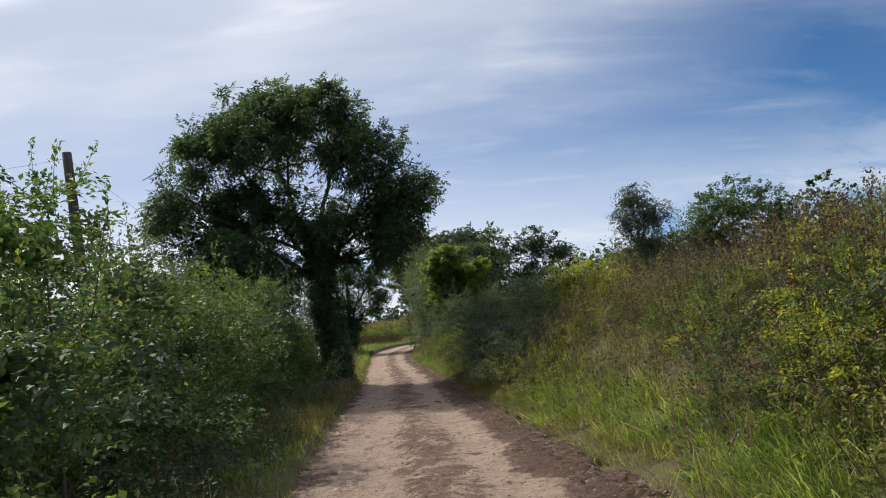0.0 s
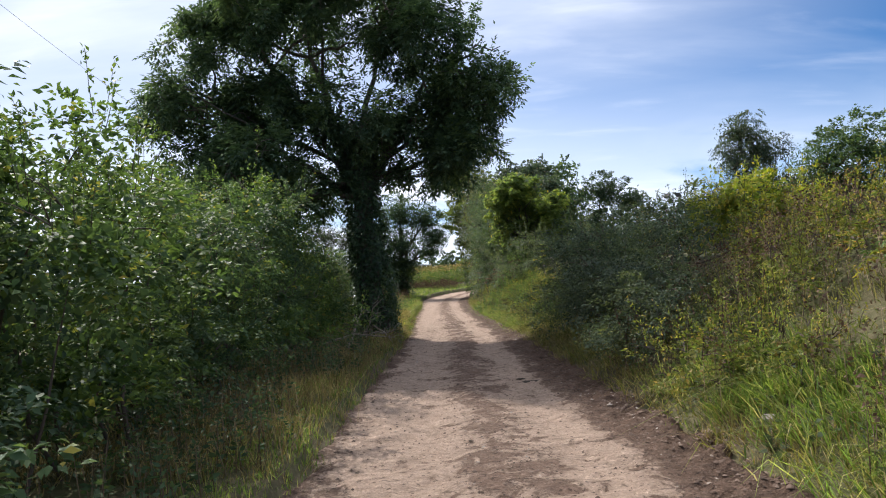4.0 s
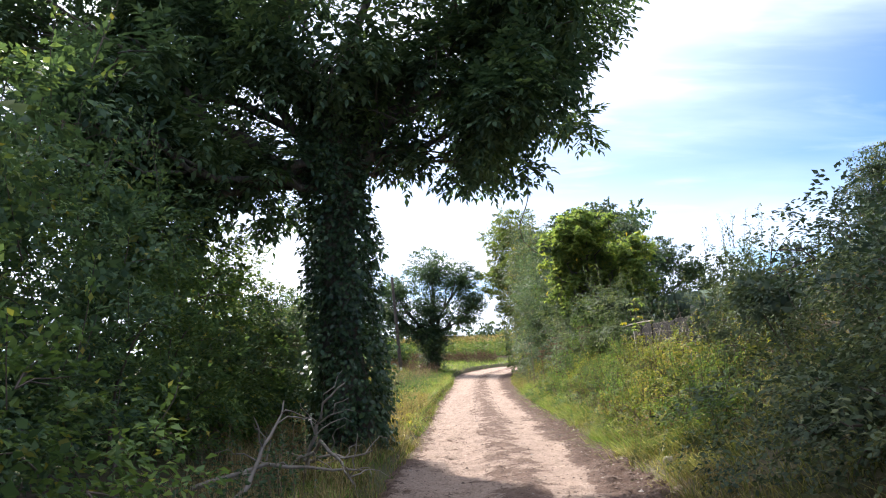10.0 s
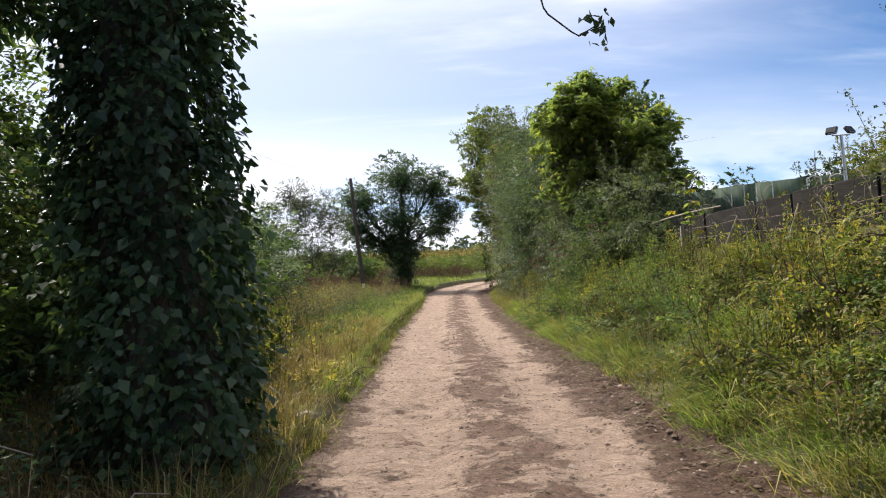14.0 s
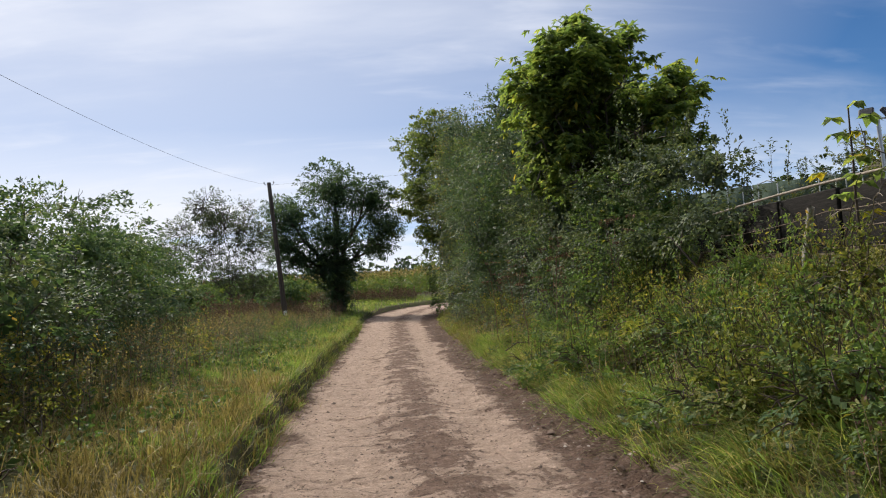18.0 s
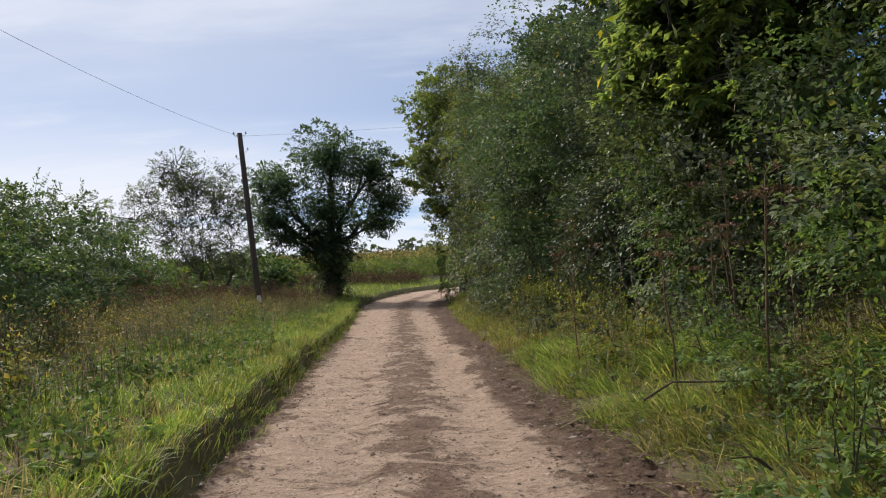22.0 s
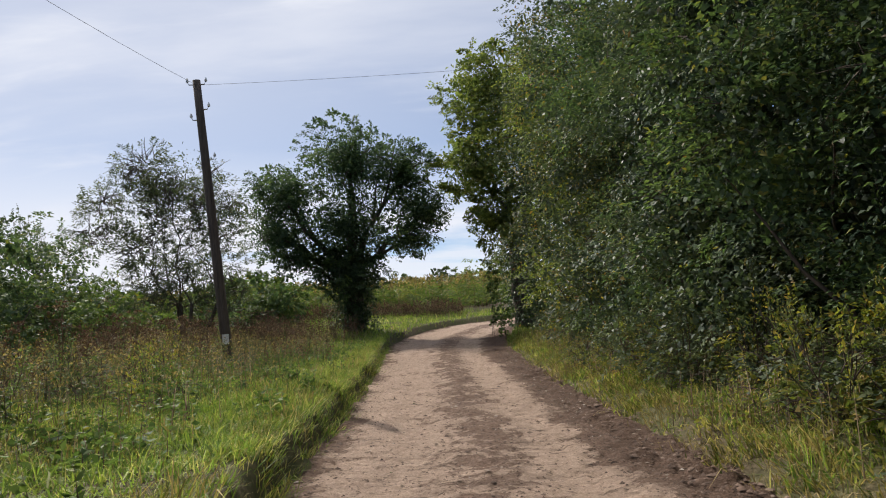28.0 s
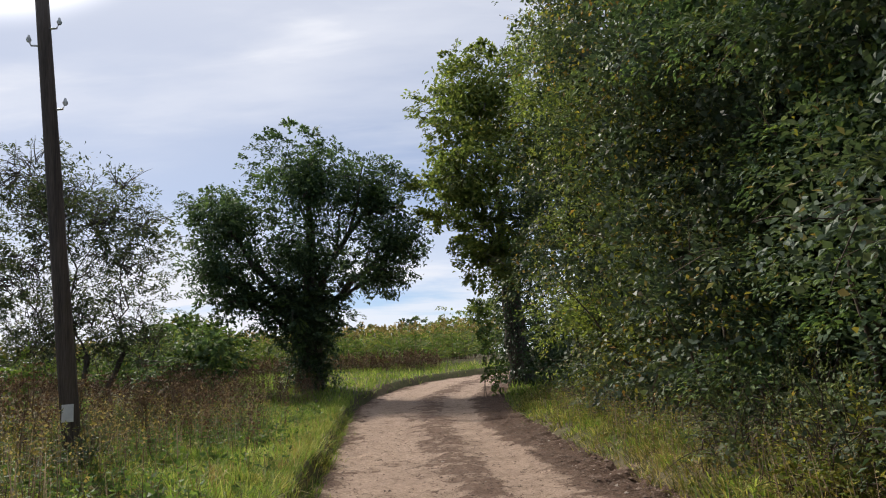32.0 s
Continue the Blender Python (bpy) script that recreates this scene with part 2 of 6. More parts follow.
LEAF_FAR = leaf_material("far leaf", [(0.0, (0.041, 0.074, 0.041)), (1.0, (0.095, 0.135, 0.061))], lucent=0.2)
GRASS = leaf_material("green grass", [(0.0, (0.095, 0.155, 0.036)), (0.5, (0.175, 0.255, 0.06)), (0.85, (0.28, 0.32, 0.09)), (1.0, (0.46, 0.4, 0.2))], lucent=0.48, patch_scale=0.8, patch=(0.6, 1.3))
GRASS_DRY = leaf_material("dry grass", [(0.0, (0.1, 0.085, 0.035)), (0.5, (0.26, 0.2, 0.085)), (1.0, (0.42, 0.32, 0.16))], lucent=0.3, patch_scale=0.6)
GRASS_LONG = leaf_material("long grass", [(0.0, (0.08, 0.105, 0.03)), (0.5, (0.2, 0.21, 0.062)), (0.8, (0.34, 0.3, 0.1)), (1.0, (0.48, 0.4, 0.2))], lucent=0.42, patch=(0.55, 1.3), patch_scale=0.8)
STALK = leaf_material("dead stalk", [(0.0, (0.08, 0.055, 0.036)), (0.6, (0.16, 0.11, 0.07)), (1.0, (0.3, 0.23, 0.14))], lucent=0.1, rough=0.8)
SEED = leaf_material("brown seed head", [(0.0, (0.07, 0.04, 0.03)), (0.6, (0.15, 0.092, 0.065)), (1.0, (0.3, 0.22, 0.15))], lucent=0.15, rough=0.85)
BARK = rough_material("bark", [(0.3, (0.05, 0.042, 0.034)), (0.7, (0.14, 0.12, 0.095))], 6, 0.9, 0.7, 0.03, (1, 1, 0.25), 25)
TWIG = rough_material("twig bark", [(0.3, (0.06, 0.045, 0.035)), (0.7, (0.13, 0.1, 0.075))], 9, 0.85, 0.0)
PALE_TWIG = rough_material("bleached dead wood", [(0.3, (0.16, 0.13, 0.1)), (0.7, (0.34, 0.29, 0.23))], 12, 0.85, 0.3, 0.01, (1, 1, 0.3))
POLE_WOOD = rough_material("creosoted pole wood", [(0.25, (0.045, 0.036, 0.03)), (0.75, (0.12, 0.095, 0.078))], 5, 0.8, 0.5, 0.01, (3, 3, 0.12), 40)
CONCRETE = rough_material("weathered concrete", [(0.3, (0.25, 0.23, 0.2)), (0.7, (0.45, 0.42, 0.37))], 8, 0.9, 0.4, 0.01, None, 60)
GALVANISED = rough_material("galvanised steel", [(0.3, (0.45, 0.46, 0.47)), (0.7, (0.62, 0.63, 0.64))], 7, 0.45, 0.0, metallic=0.7)
WHITE_STEEL = rough_material("white painted steel", [(0.3, (0.6, 0.6, 0.58)), (0.7, (0.78, 0.78, 0.75))], 7, 0.5, 0.0)
TANK_GREEN = rough_material("dull green steel", [(0.3, (0.085, 0.12, 0.085)), (0.7, (0.125, 0.165, 0.115))], 1.2, 0.85, 0.0, stretch=(1, 1, 0.2), fine=8, spec=0.1)
# sunlight on the tank's left side, put into the colour
SUNLIT_SIDE = rough_material("sunlit tank side", [(0.3, (0.26, 0.27, 0.19)), (0.7, (0.36, 0.37, 0.27))], 2, 0.7, 0.0, fine=10)
DARK_WALL = rough_material("dark stained boards", [(0.3, (0.014, 0.013, 0.012)), (0.7, (0.034, 0.03, 0.026))], 3, 0.9, 0.5, 0.01, (0.4, 0.4, 3), 20, spec=0.1)
BLACK = rough_material("black painted metal", [(0.3, (0.015, 0.015, 0.016)), (0.7, (0.035, 0.035, 0.036))], 9, 0.5, 0.0)
WIRE = rough_material("wire", [(0.3, (0.03, 0.03, 0.032)), (0.7, (0.06, 0.06, 0.06))], 9, 0.6, 0.0)
RUSTY = rough_material("rusty barbed wire", [(0.3, (0.12, 0.08, 0.055)), (0.7, (0.26, 0.2, 0.15))], 9, 0.7, 0.0, metallic=0.4)
STONE = rough_material("stone", [(0.3, (0.2, 0.17, 0.14)), (0.7, (0.42, 0.37, 0.31))], 12, 0.9, 0.4, 0.01)
DUNG = rough_material("dung", [(0.3, (0.03, 0.022, 0.015)), (0.7, (0.075, 0.055, 0.035))], 14, 0.9, 0.7, 0.02)
GLASS = rough_material("lamp glass", [(0.3, (0.12, 0.13, 0.14)), (0.7, (0.2, 0.21, 0.22))], 3, 0.12, 0.0, spec=0.6)

# ---- building blocks ----
rng = np.random.default_rng(7)


def mesh_from(name, verts, faces, mat, parent=None, label="", smooth=False, tone=None):
    """One mesh object from arrays. faces: one array (n, k), or a list of such arrays."""
    groups = faces if isinstance(faces, list) else [faces]
    verts = np.asarray(verts, dtype=np.float32).reshape(-1, 3)
    me = bpy.data.meshes.new(name)
    groups = [np.asarray(g, dtype=np.int32) for g in groups if len(g)]
    totals = np.concatenate([np.full(len(g), g.shape[1], dtype=np.int32) for g in groups])
    loops = np.concatenate([g.ravel() for g in groups])
    me.vertices.add(len(verts))
    me.vertices.foreach_set("co", verts.ravel())
    me.loops.add(len(loops))
    me.loops.foreach_set("vertex_index", loops)
    me.polygons.add(len(totals))
    me.polygons.foreach_set("loop_start", np.concatenate([[0], np.cumsum(totals)[:-1]]).astype(np.int32))
    me.polygons.foreach_set("loop_total", totals)
    if smooth:
        me.polygons.foreach_set("use_smooth", np.ones(len(totals), dtype=bool))
    me.update(calc_edges=True)
    if tone is not None:
        me.attributes.new("tone", "FLOAT", "FACE").data.foreach_set("value", np.asarray(tone, dtype=np.float32))
    me.materials.append(mat)
    ob = new(name, me)
    if parent is not None:
        ob.parent = parent
        ob.matrix_parent_inverse = Matrix.Translation(-Vector(parent.location))
    if label:
        ob["label"] = label
    return ob


def thing(name, base, label, category, group="", kind=""):
    ob = new(name)
    ob.empty_display_size = 0.2
    ob.location = base
    return tagged(ob, label, category, group, kind)


def unit(v):
    return v / np.maximum(np.linalg.norm(v, axis=-1, keepdims=True), 1e-9)


def rand_dirs(n):
    return unit(rng.normal(size=(n, 3)))


class Tubes:
    """Collects tapering tubes into one mesh."""

    def __init__(self):
        self.v, self.f, self.n = [], [], 0

    def add(self, pts, radii, sides=5):
        pts = np.asarray(pts, float)
        radii = np.broadcast_to(np.asarray(radii, float), (len(pts),))
        tang = unit(np.gradient(pts, axis=0))
        side = unit(np.cross(tang, np.where(np.abs(tang[:, 2:3]) > 0.9, [[1.0, 0, 0]], [[0, 0, 1.0]])))
        other = np.cross(tang, side)
        a = np.linspace(0, 2 * np.pi, sides, endpoint=False)
        ring = side[:, None] * np.cos(a)[None, :, None] + other[:, None] * np.sin(a)[None, :, None]
        self.v.append((pts[:, None] + ring * radii[:, None, None]).reshape(-1, 3))
        i = np.arange(len(pts) - 1)[:, None] * sides
        j = np.arange(sides)[None]
        k = (j + 1) % sides
        self.f.append((np.stack([i + j, i + k, i + sides + k, i + sides + j], -1) + self.n).reshape(-1, 4))
        self.n += len(pts) * sides

    def make(self, name, mat, parent=None, label=""):
        return mesh_from(name, np.concatenate(self.v), np.concatenate(self.f), mat, parent, label, True)


def bend(a, b, sag, n=6, jitter=0.0):
    """A bowed line from a to b; sag lifts (or drops) its middle."""
    a, b = np.asarray(a, float), np.asarray(b, float)
    t = np.linspace(0, 1, n)[:, None]
    p = a * (1 - t) + b * t
    p = p + np.array([0, 0, 1.0]) * sag * 4 * t * (1 - t)
    if jitter:
        w = rng.normal(size=(n, 3)) * jitter
        w[0] = w[-1] = 0
        p = p + w
    return p


def leaf_mesh(pos, axis, length, ratio=0.5, fold=0.25, roll=None):
    """Leaves as kites folded along the midrib: base, side, tip, side."""
    n = len(pos)
    axis = unit(axis)
    length = np.broadcast_to(length, (n,))[:, None]
    r = rand_dirs(n) if roll is None else roll
    side = unit(np.cross(axis, r))
    up = np.cross(side, axis)
    w = length * ratio * 0.5
    mid = pos + axis * length * 0.42 + up * (w * fold * 2)
    v = np.stack([pos, mid + side * w, pos + axis * length, mid - side * w], 1)
    f = np.arange(n * 4).reshape(n, 4)
    return v.reshape(-1, 3), f


def spear_mesh(pos, axis, height, width, lean):
    """Grass blades further off: one leaning spear each."""
    n = len(pos)
    height, width = np.broadcast_to(height, (n,))[:, None], np.broadcast_to(width, (n,))[:, None]
    a, b = rng.uniform(0, 2 * np.pi, n), rng.uniform(0, 2 * np.pi, n)
    h = np.stack([np.cos(a), np.sin(a), np.zeros(n)], 1)
    side = np.stack([np.cos(b), np.sin(b), np.zeros(n)], 1)
    l = np.abs(rng.normal(size=(n, 1))) * lean
    v = np.stack([pos - side * width * 0.65, pos + side * width * 0.65, pos + axis * height * (1 - l * 0.3) + h * height * l], 1)
    return v.reshape(-1, 3), np.arange(n * 3).reshape(n, 3)


def blade_mesh(pos, axis, height, width, lean, curl=0.6):
    """Grass blades: a quad and a tip."""
    n = len(pos)
    height = np.broadcast_to(height, (n,))[:, None]
    width = np.broadcast_to(width, (n,))[:, None]
    a = rng.uniform(0, 2 * np.pi, n)
    h = np.stack([np.cos(a), np.sin(a), np.zeros(n)], 1)
    b = rng.uniform(0, 2 * np.pi, n)
    side = np.stack([np.cos(b), np.sin(b), np.zeros(n)], 1)
    l = (np.abs(rng.normal(size=(n, 1))) * lean)
    mid = pos + axis * height * 0.55 + h * height * l * 0.35
    tip = pos + axis * height * (1 - l * curl * 0.5) + h * height * l
    v = np.stack([pos - side * width / 2, pos + side * width / 2, mid + side * width * 0.4, mid - side * width * 0.4, tip], 1)
    i = np.arange(n)[:, None] * 5
    return v.reshape(-1, 3), [i + [0, 1, 2, 3], i + [3, 2, 4]]


def smooth01(x):
    x = np.clip(x, 0, 1)
    return x * x * (3 - 2 * x)


def curve_at(knots, s):
    k = np.asarray(knots, float)
    return np.interp(s, k[:, 0], k[:, 1])


def wobble(x, y, scale, seed=0.0):
    """Cheap smooth noise from a few sines, about -1 to 1."""
    x, y = np.asarray(x, float) / scale, np.asarray(y, float) / scale
    return (np.sin(x * 1.7 + y * 2.3 + seed) + np.sin(x * 3.1 - y * 1.3 + 1.7 * seed + 2) + np.sin(-x * 2.2 + y * 3.7 + 0.6 * seed + 4) + np.sin(x * 5.3 + y * 4.1 + seed * 2.1)) / 4


# ---- the lie of the land ----
CENTRE = [(-12, 0.5, 1.85), (5, 0.52, 1.8), (15, 0.55, 1.72), (27, 0.72, 1.55), (38, 0.65, 1.52), (48, 0.75, 1.6), (58, 0.95, 1.8), (66, 1.15, 2.1), (73, 1.9, 2.4), (79, 4.2, 2.3), (84, 9, 1.9), (88, 16, 1.6), (92, 28, 1.6)]


def centreline():
    p = np.array([(x, y, w) for y, x, w in CENTRE], float)
    pts = []
    q = np.vstack([2 * p[0] - p[1], p, 2 * p[-1] - p[-2]])
    for i in range(1, len(q) - 2):
        t = np.linspace(0, 1, 40, endpoint=False)[:, None]
        a, b, c, d = q[i - 1], q[i], q[i + 1], q[i + 2]
        pts.append(0.5 * (2 * b + (c - a) * t + (2 * a - 5 * b + 4 * c - d) * t ** 2 + (3 * b - a - 3 * c + d) * t ** 3))
    return np.vstack(pts)


LINE = centreline()


def lane(x, y):
    """How far off the lane's middle (left is negative), and the lane's half width there."""
    x, y = np.atleast_1d(np.asarray(x, float)), np.atleast_1d(np.asarray(y, float))
    off, half = np.empty(x.shape), np.empty(x.shape)
    tang = unit(np.gradient(LINE[:, :2], axis=0))
    flat_x, flat_y = x.ravel(), y.ravel()
    o, h = off.ravel(), half.ravel()
    near = LINE[::4]
    tn = tang[::4]
    for s in range(0, len(flat_x), 20000):
        dx = flat_x[s:s + 20000, None] - near[None, :, 0]
        dy = flat_y[s:s + 20000, None] - near[None, :, 1]
        i = np.argmin(dx * dx + dy * dy, 1)
        r = np.arange(len(i))
        cross = dx[r, i] * tn[i, 1] - dy[r, i] * tn[i, 0]
        beyond = (i == 0) | (i == len(near) - 1)
        dist = np.sqrt(dx[r, i] ** 2 + dy[r, i] ** 2)
        o[s:s + 20000] = np.where(beyond, cross, np.sign(cross) * np.maximum(np.abs(cross), dist * 0.0))
        h[s:s + 20000] = near[i, 2]
    return o.reshape(x.shape), h.reshape(x.shape)


def lie(y):
    return curve_at([(-20, 0), (0, 0), (17, 0.02), (37, 0.14), (45, 0.12), (54, 0.04), (62, 0.06), (72, 0.2), (80, 0.58), (86, 0.78), (95, 1.0), (130, 1.4), (400, 2)], y)


def land(x, y):
    """The ground's height beside the lane."""
    x, y = np.asarray(x, float), np.asarray(y, float)
    o, h = lane(x, y)
    z = lie(y)
    left = np.maximum(-o - h, 0)
    right = np.maximum(o - h, 0)
    near_y = smooth01((68 - y) / 12)
    z = z + curve_at([(20, 0.1), (31, 0.14), (37, 0.28), (90, 0.28)], y) * smooth01((left + 0.05 * wobble(x, y, 0.45, 8)) / 0.11) + 0.25 * smooth01((left - 1) / 5) + 0.03 * np.clip(left, 0, 8) * near_y
    bank = curve_at([(-10, 1.5), (16, 1.55), (28, 1.55), (37, 1.45), (44, 0.7), (50, 0.45), (120, 0.3)], y)
    z = z + 0.12 * smooth01(right / 0.3) + bank * smooth01((right - 0.2) / 3.2) + 0.05 * np.clip(right - 4, 0, 25)
    inside = smooth01((h - np.abs(o)) / 0.25)
    z = z - 0.12 * inside
    z = z + 0.05 * wobble(x, y, 1.3) * smooth01((left + right) / 0.6) + 0.1 * wobble(x, y, 6, 2) * smooth01((left + right) / 3)
    z = z + 4.2 * smooth01((1.35 - np.hypot((x - 23) / 9, (y - 50.5) / 5)) * 1.05)
    far = np.hypot(x, y - 30)
    return z + smooth01((far - 150) / 900) * 9


def ground_at(x, y):
    x, y = np.broadcast_arrays(np.asarray(x, float), np.asarray(y, float))
    return land(x, y)


def axis_steps(lo, hi, fine_lo, fine_hi, step, grow=1.25):
    mid = list(np.arange(fine_lo, fine_hi + 1e-6, step))
    a, d = fine_lo, step
    while a > lo:
        d *= grow
        a -= d
        mid.insert(0, a)
    a, d = fine_hi, step
    while a < hi:
        d *= grow
        a += d
        mid.append(a)
    return np.array(mid)


gx = axis_steps(-2500, 2500, -5, 7, 0.17)
gx = np.sort(np.concatenate([gx[(gx < -1.65) | (gx > -0.45)], np.arange(-1.65, -0.44, 0.05)]))
gy = axis_steps(-2500, 2500, -6, 92, 0.36)
GX, GY = np.meshgrid(gx, gy)
GZ = ground_at(GX, GY)
idx = np.arange(GX.size).reshape(GX.shape)
quads = np.stack([idx[:-1, :-1], idx[:-1, 1:], idx[1:, 1:], idx[1:, :-1]], -1).reshape(-1, 4)


def soil_material():
    m, nt, b = material("turf and soil", 0.95, spec=0.15)
    big = noise_tex(nt, 0.35, 5)
    small = noise_tex(nt, 9, 5, 0.65)
    turf = ramp(nt, small, [(0.25, (0.05, 0.065, 0.022)), (0.5, (0.08, 0.085, 0.032)), (0.75, (0.13, 0.11, 0.055))])
    dirt = ramp(nt, small, [(0.25, (0.07, 0.048, 0.034)), (0.75, (0.15, 0.105, 0.075))])
    col = blend(nt, ramp(nt, big, [(0.42, (0.15,) * 3), (0.62, (0.75,) * 3)]), turf, dirt)
    nt.links.new(col, b.inputs["Base Color"])
    add_bump(nt, b, small, 0.8, 0.04)
    return m


tagged(mesh_from("ground", np.stack([GX, GY, GZ], -1).reshape(-1, 3), quads, soil_material(), smooth=True), "rough turf and bare earth beside a country lane", "ground", kind="structure")


# ---- the lane ----
def lane_material():
    """Packed pink-brown earth: pale worn wheel tracks that flake off in plates, a darker loose crown, damp red-brown margins."""
    m, nt, b = material("packed earth lane", 0.92, spec=0.15)
    at = nt.nodes.new("ShaderNodeAttribute")
    at.attribute_name = "across"
    big = noise_tex(nt, 0.7, 6, 0.65, (1, 0.55, 1), 1.0)
    plates = noise_tex(nt, 2.2, 10, 0.74, (1, 1.25, 1), 0.5)
    small = noise_tex(nt, 13, 6, 0.7)
    grit = noise_tex(nt, 55, 4, 0.7)
    shift = nt.nodes.new("ShaderNodeMath")
    shift.operation = "MULTIPLY_ADD"
    nt.links.new(big, shift.inputs[0])
    shift.inputs[1].default_value = 0.34
    nt.links.new(at.outputs["Fac"], shift.inputs[2])
    sub = nt.nodes.new("ShaderNodeMath")
    sub.operation = "SUBTRACT"
    nt.links.new(shift.outputs[0], sub.inputs[0])
    sub.inputs[1].default_value = 0.17
    # how worn and pale the surface is, from edge to edge
    worn = ramp(nt, sub.outputs[0], [(0.0, (0.3,) * 3), (0.07, (0.55,) * 3), (0.14, (0.78,) * 3), (0.34, (0.74,) * 3), (0.43, (0.5,) * 3), (0.5, (0.4,) * 3), (0.58, (0.5,) * 3), (0.65, (0.78,) * 3), (0.75, (0.72,) * 3), (0.81, (0.36,) * 3), (0.9, (0.12,) * 3), (1.0, (0.05,) * 3)])
    gate = nt.nodes.new("ShaderNodeMath")
    gate.operation = "SUBTRACT"
    nt.links.new(worn, gate.inputs[0])
    rough_edge = nt.nodes.new("ShaderNodeMath")
    rough_edge.operation = "MULTIPLY_ADD"
    nt.links.new(plates, rough_edge.inputs[0])
    rough_edge.inputs[1].default_value, rough_edge.inputs[2].default_value = 2.2, -0.6
    nt.links.new(rough_edge.outputs[0], gate.inputs[1])
    above = nt.nodes.new("ShaderNodeMath")
    above.operation = "ADD"
    above.inputs[1].default_value = 0.5
    nt.links.new(gate.outputs[0], above.inputs[0])
    plate = ramp(nt, above.outputs[0], [(0.4, (0,) * 3), (0.5, (0.25,) * 3), (0.53, (0.8,) * 3), (0.72, (1,) * 3)])
    pale = ramp(nt, small, [(0.25, (0.4, 0.286, 0.212)), (0.5, (0.48, 0.35, 0.268)), (0.75, (0.55, 0.41, 0.322))])
    loose = ramp(nt, small, [(0.25, (0.16, 0.103, 0.075)), (0.5, (0.23, 0.152, 0.113)), (0.75, (0.31, 0.212, 0.16))])
    damp = ramp(nt, small, [(0.3, (0.08, 0.05, 0.036)), (0.7, (0.175, 0.112, 0.08))])
    edge = ramp(nt, sub.outputs[0], [(0.0, (0.7,) * 3), (0.06, (0,) * 3), (0.76, (0,) * 3), (0.86, (0.9,) * 3)])
    col = blend(nt, edge, blend(nt, plate, loose, pale), damp)
    col = blend(nt, 1.0, col, ramp(nt, grit, [(0.25, (0.62,) * 3), (0.5, (0.98,) * 3), (0.75, (1.3,) * 3)]), "MULTIPLY")
    churn = noise_tex(nt, 7.0, 7, 0.75, (0.55, 1.5, 1), 0.8)
    col = blend(nt, 1.0, col, ramp(nt, churn, [(0.3, (0.76,) * 3), (0.42, (0.98,) * 3), (0.7, (1.08,) * 3)]), "MULTIPLY")
    crumbs = noise_tex(nt, 20, 3, 0.6)
    col = blend(nt, 1.0, col, ramp(nt, crumbs, [(0.34, (0.42,) * 3), (0.4, (1.0,) * 3)]), "MULTIPLY")
    cracks = noise_tex(nt, 4.5, 5, 0.7, (0.5, 1.7, 1), 1.2)
    col = blend(nt, 1.0, col, ramp(nt, cracks, [(0.36, (0.55,) * 3), (0.41, (1.0,) * 3)]), "MULTIPLY")
    nt.links.new(col, b.inputs["Base Color"])
    relief = nt.nodes.new("ShaderNodeMath")
    relief.operation = "MULTIPLY_ADD"
    nt.links.new(small, relief.inputs[0])
    relief.inputs[1].default_value = 2.0
    nt.links.new(grit, relief.inputs[2])
    more = nt.nodes.new("ShaderNodeMath")
    more.operation = "MULTIPLY_ADD"
    nt.links.new(plate, more.inputs[0])
    more.inputs[1].default_value = 1.4
    nt.links.new(relief.outputs[0], more.inputs[2])
    rough = nt.nodes.new("ShaderNodeMath")
    rough.operation = "MULTIPLY_ADD"
    nt.links.new(churn, rough.inputs[0])
    rough.inputs[1].default_value = 2.6
    nt.links.new(more.outputs[0], rough.inputs[2])
    add_bump(nt, b, rough.outputs[0], 1.0, 0.026)
    return m


LATTICE = rng.uniform(-1, 1, (256, 256))


def grain(x, y, scale, seed=0):
    """Uneven lumps: random heights on a lattice, smoothly joined."""
    x, y = np.asarray(x, float) / scale + seed * 17.3, np.asarray(y, float) / scale + seed * 9.1
    i, j = np.floor(x).astype(int), np.floor(y).astype(int)
    a, b = x - i, y - j
    a, b = a * a * (3 - 2 * a), b * b * (3 - 2 * b)
    h = lambda p, q: LATTICE[p % 256, q % 256]
    return (h(i, j) * (1 - a) + h(i + 1, j) * a) * (1 - b) + (h(i, j + 1) * (1 - a) + h(i + 1, j + 1) * a) * b


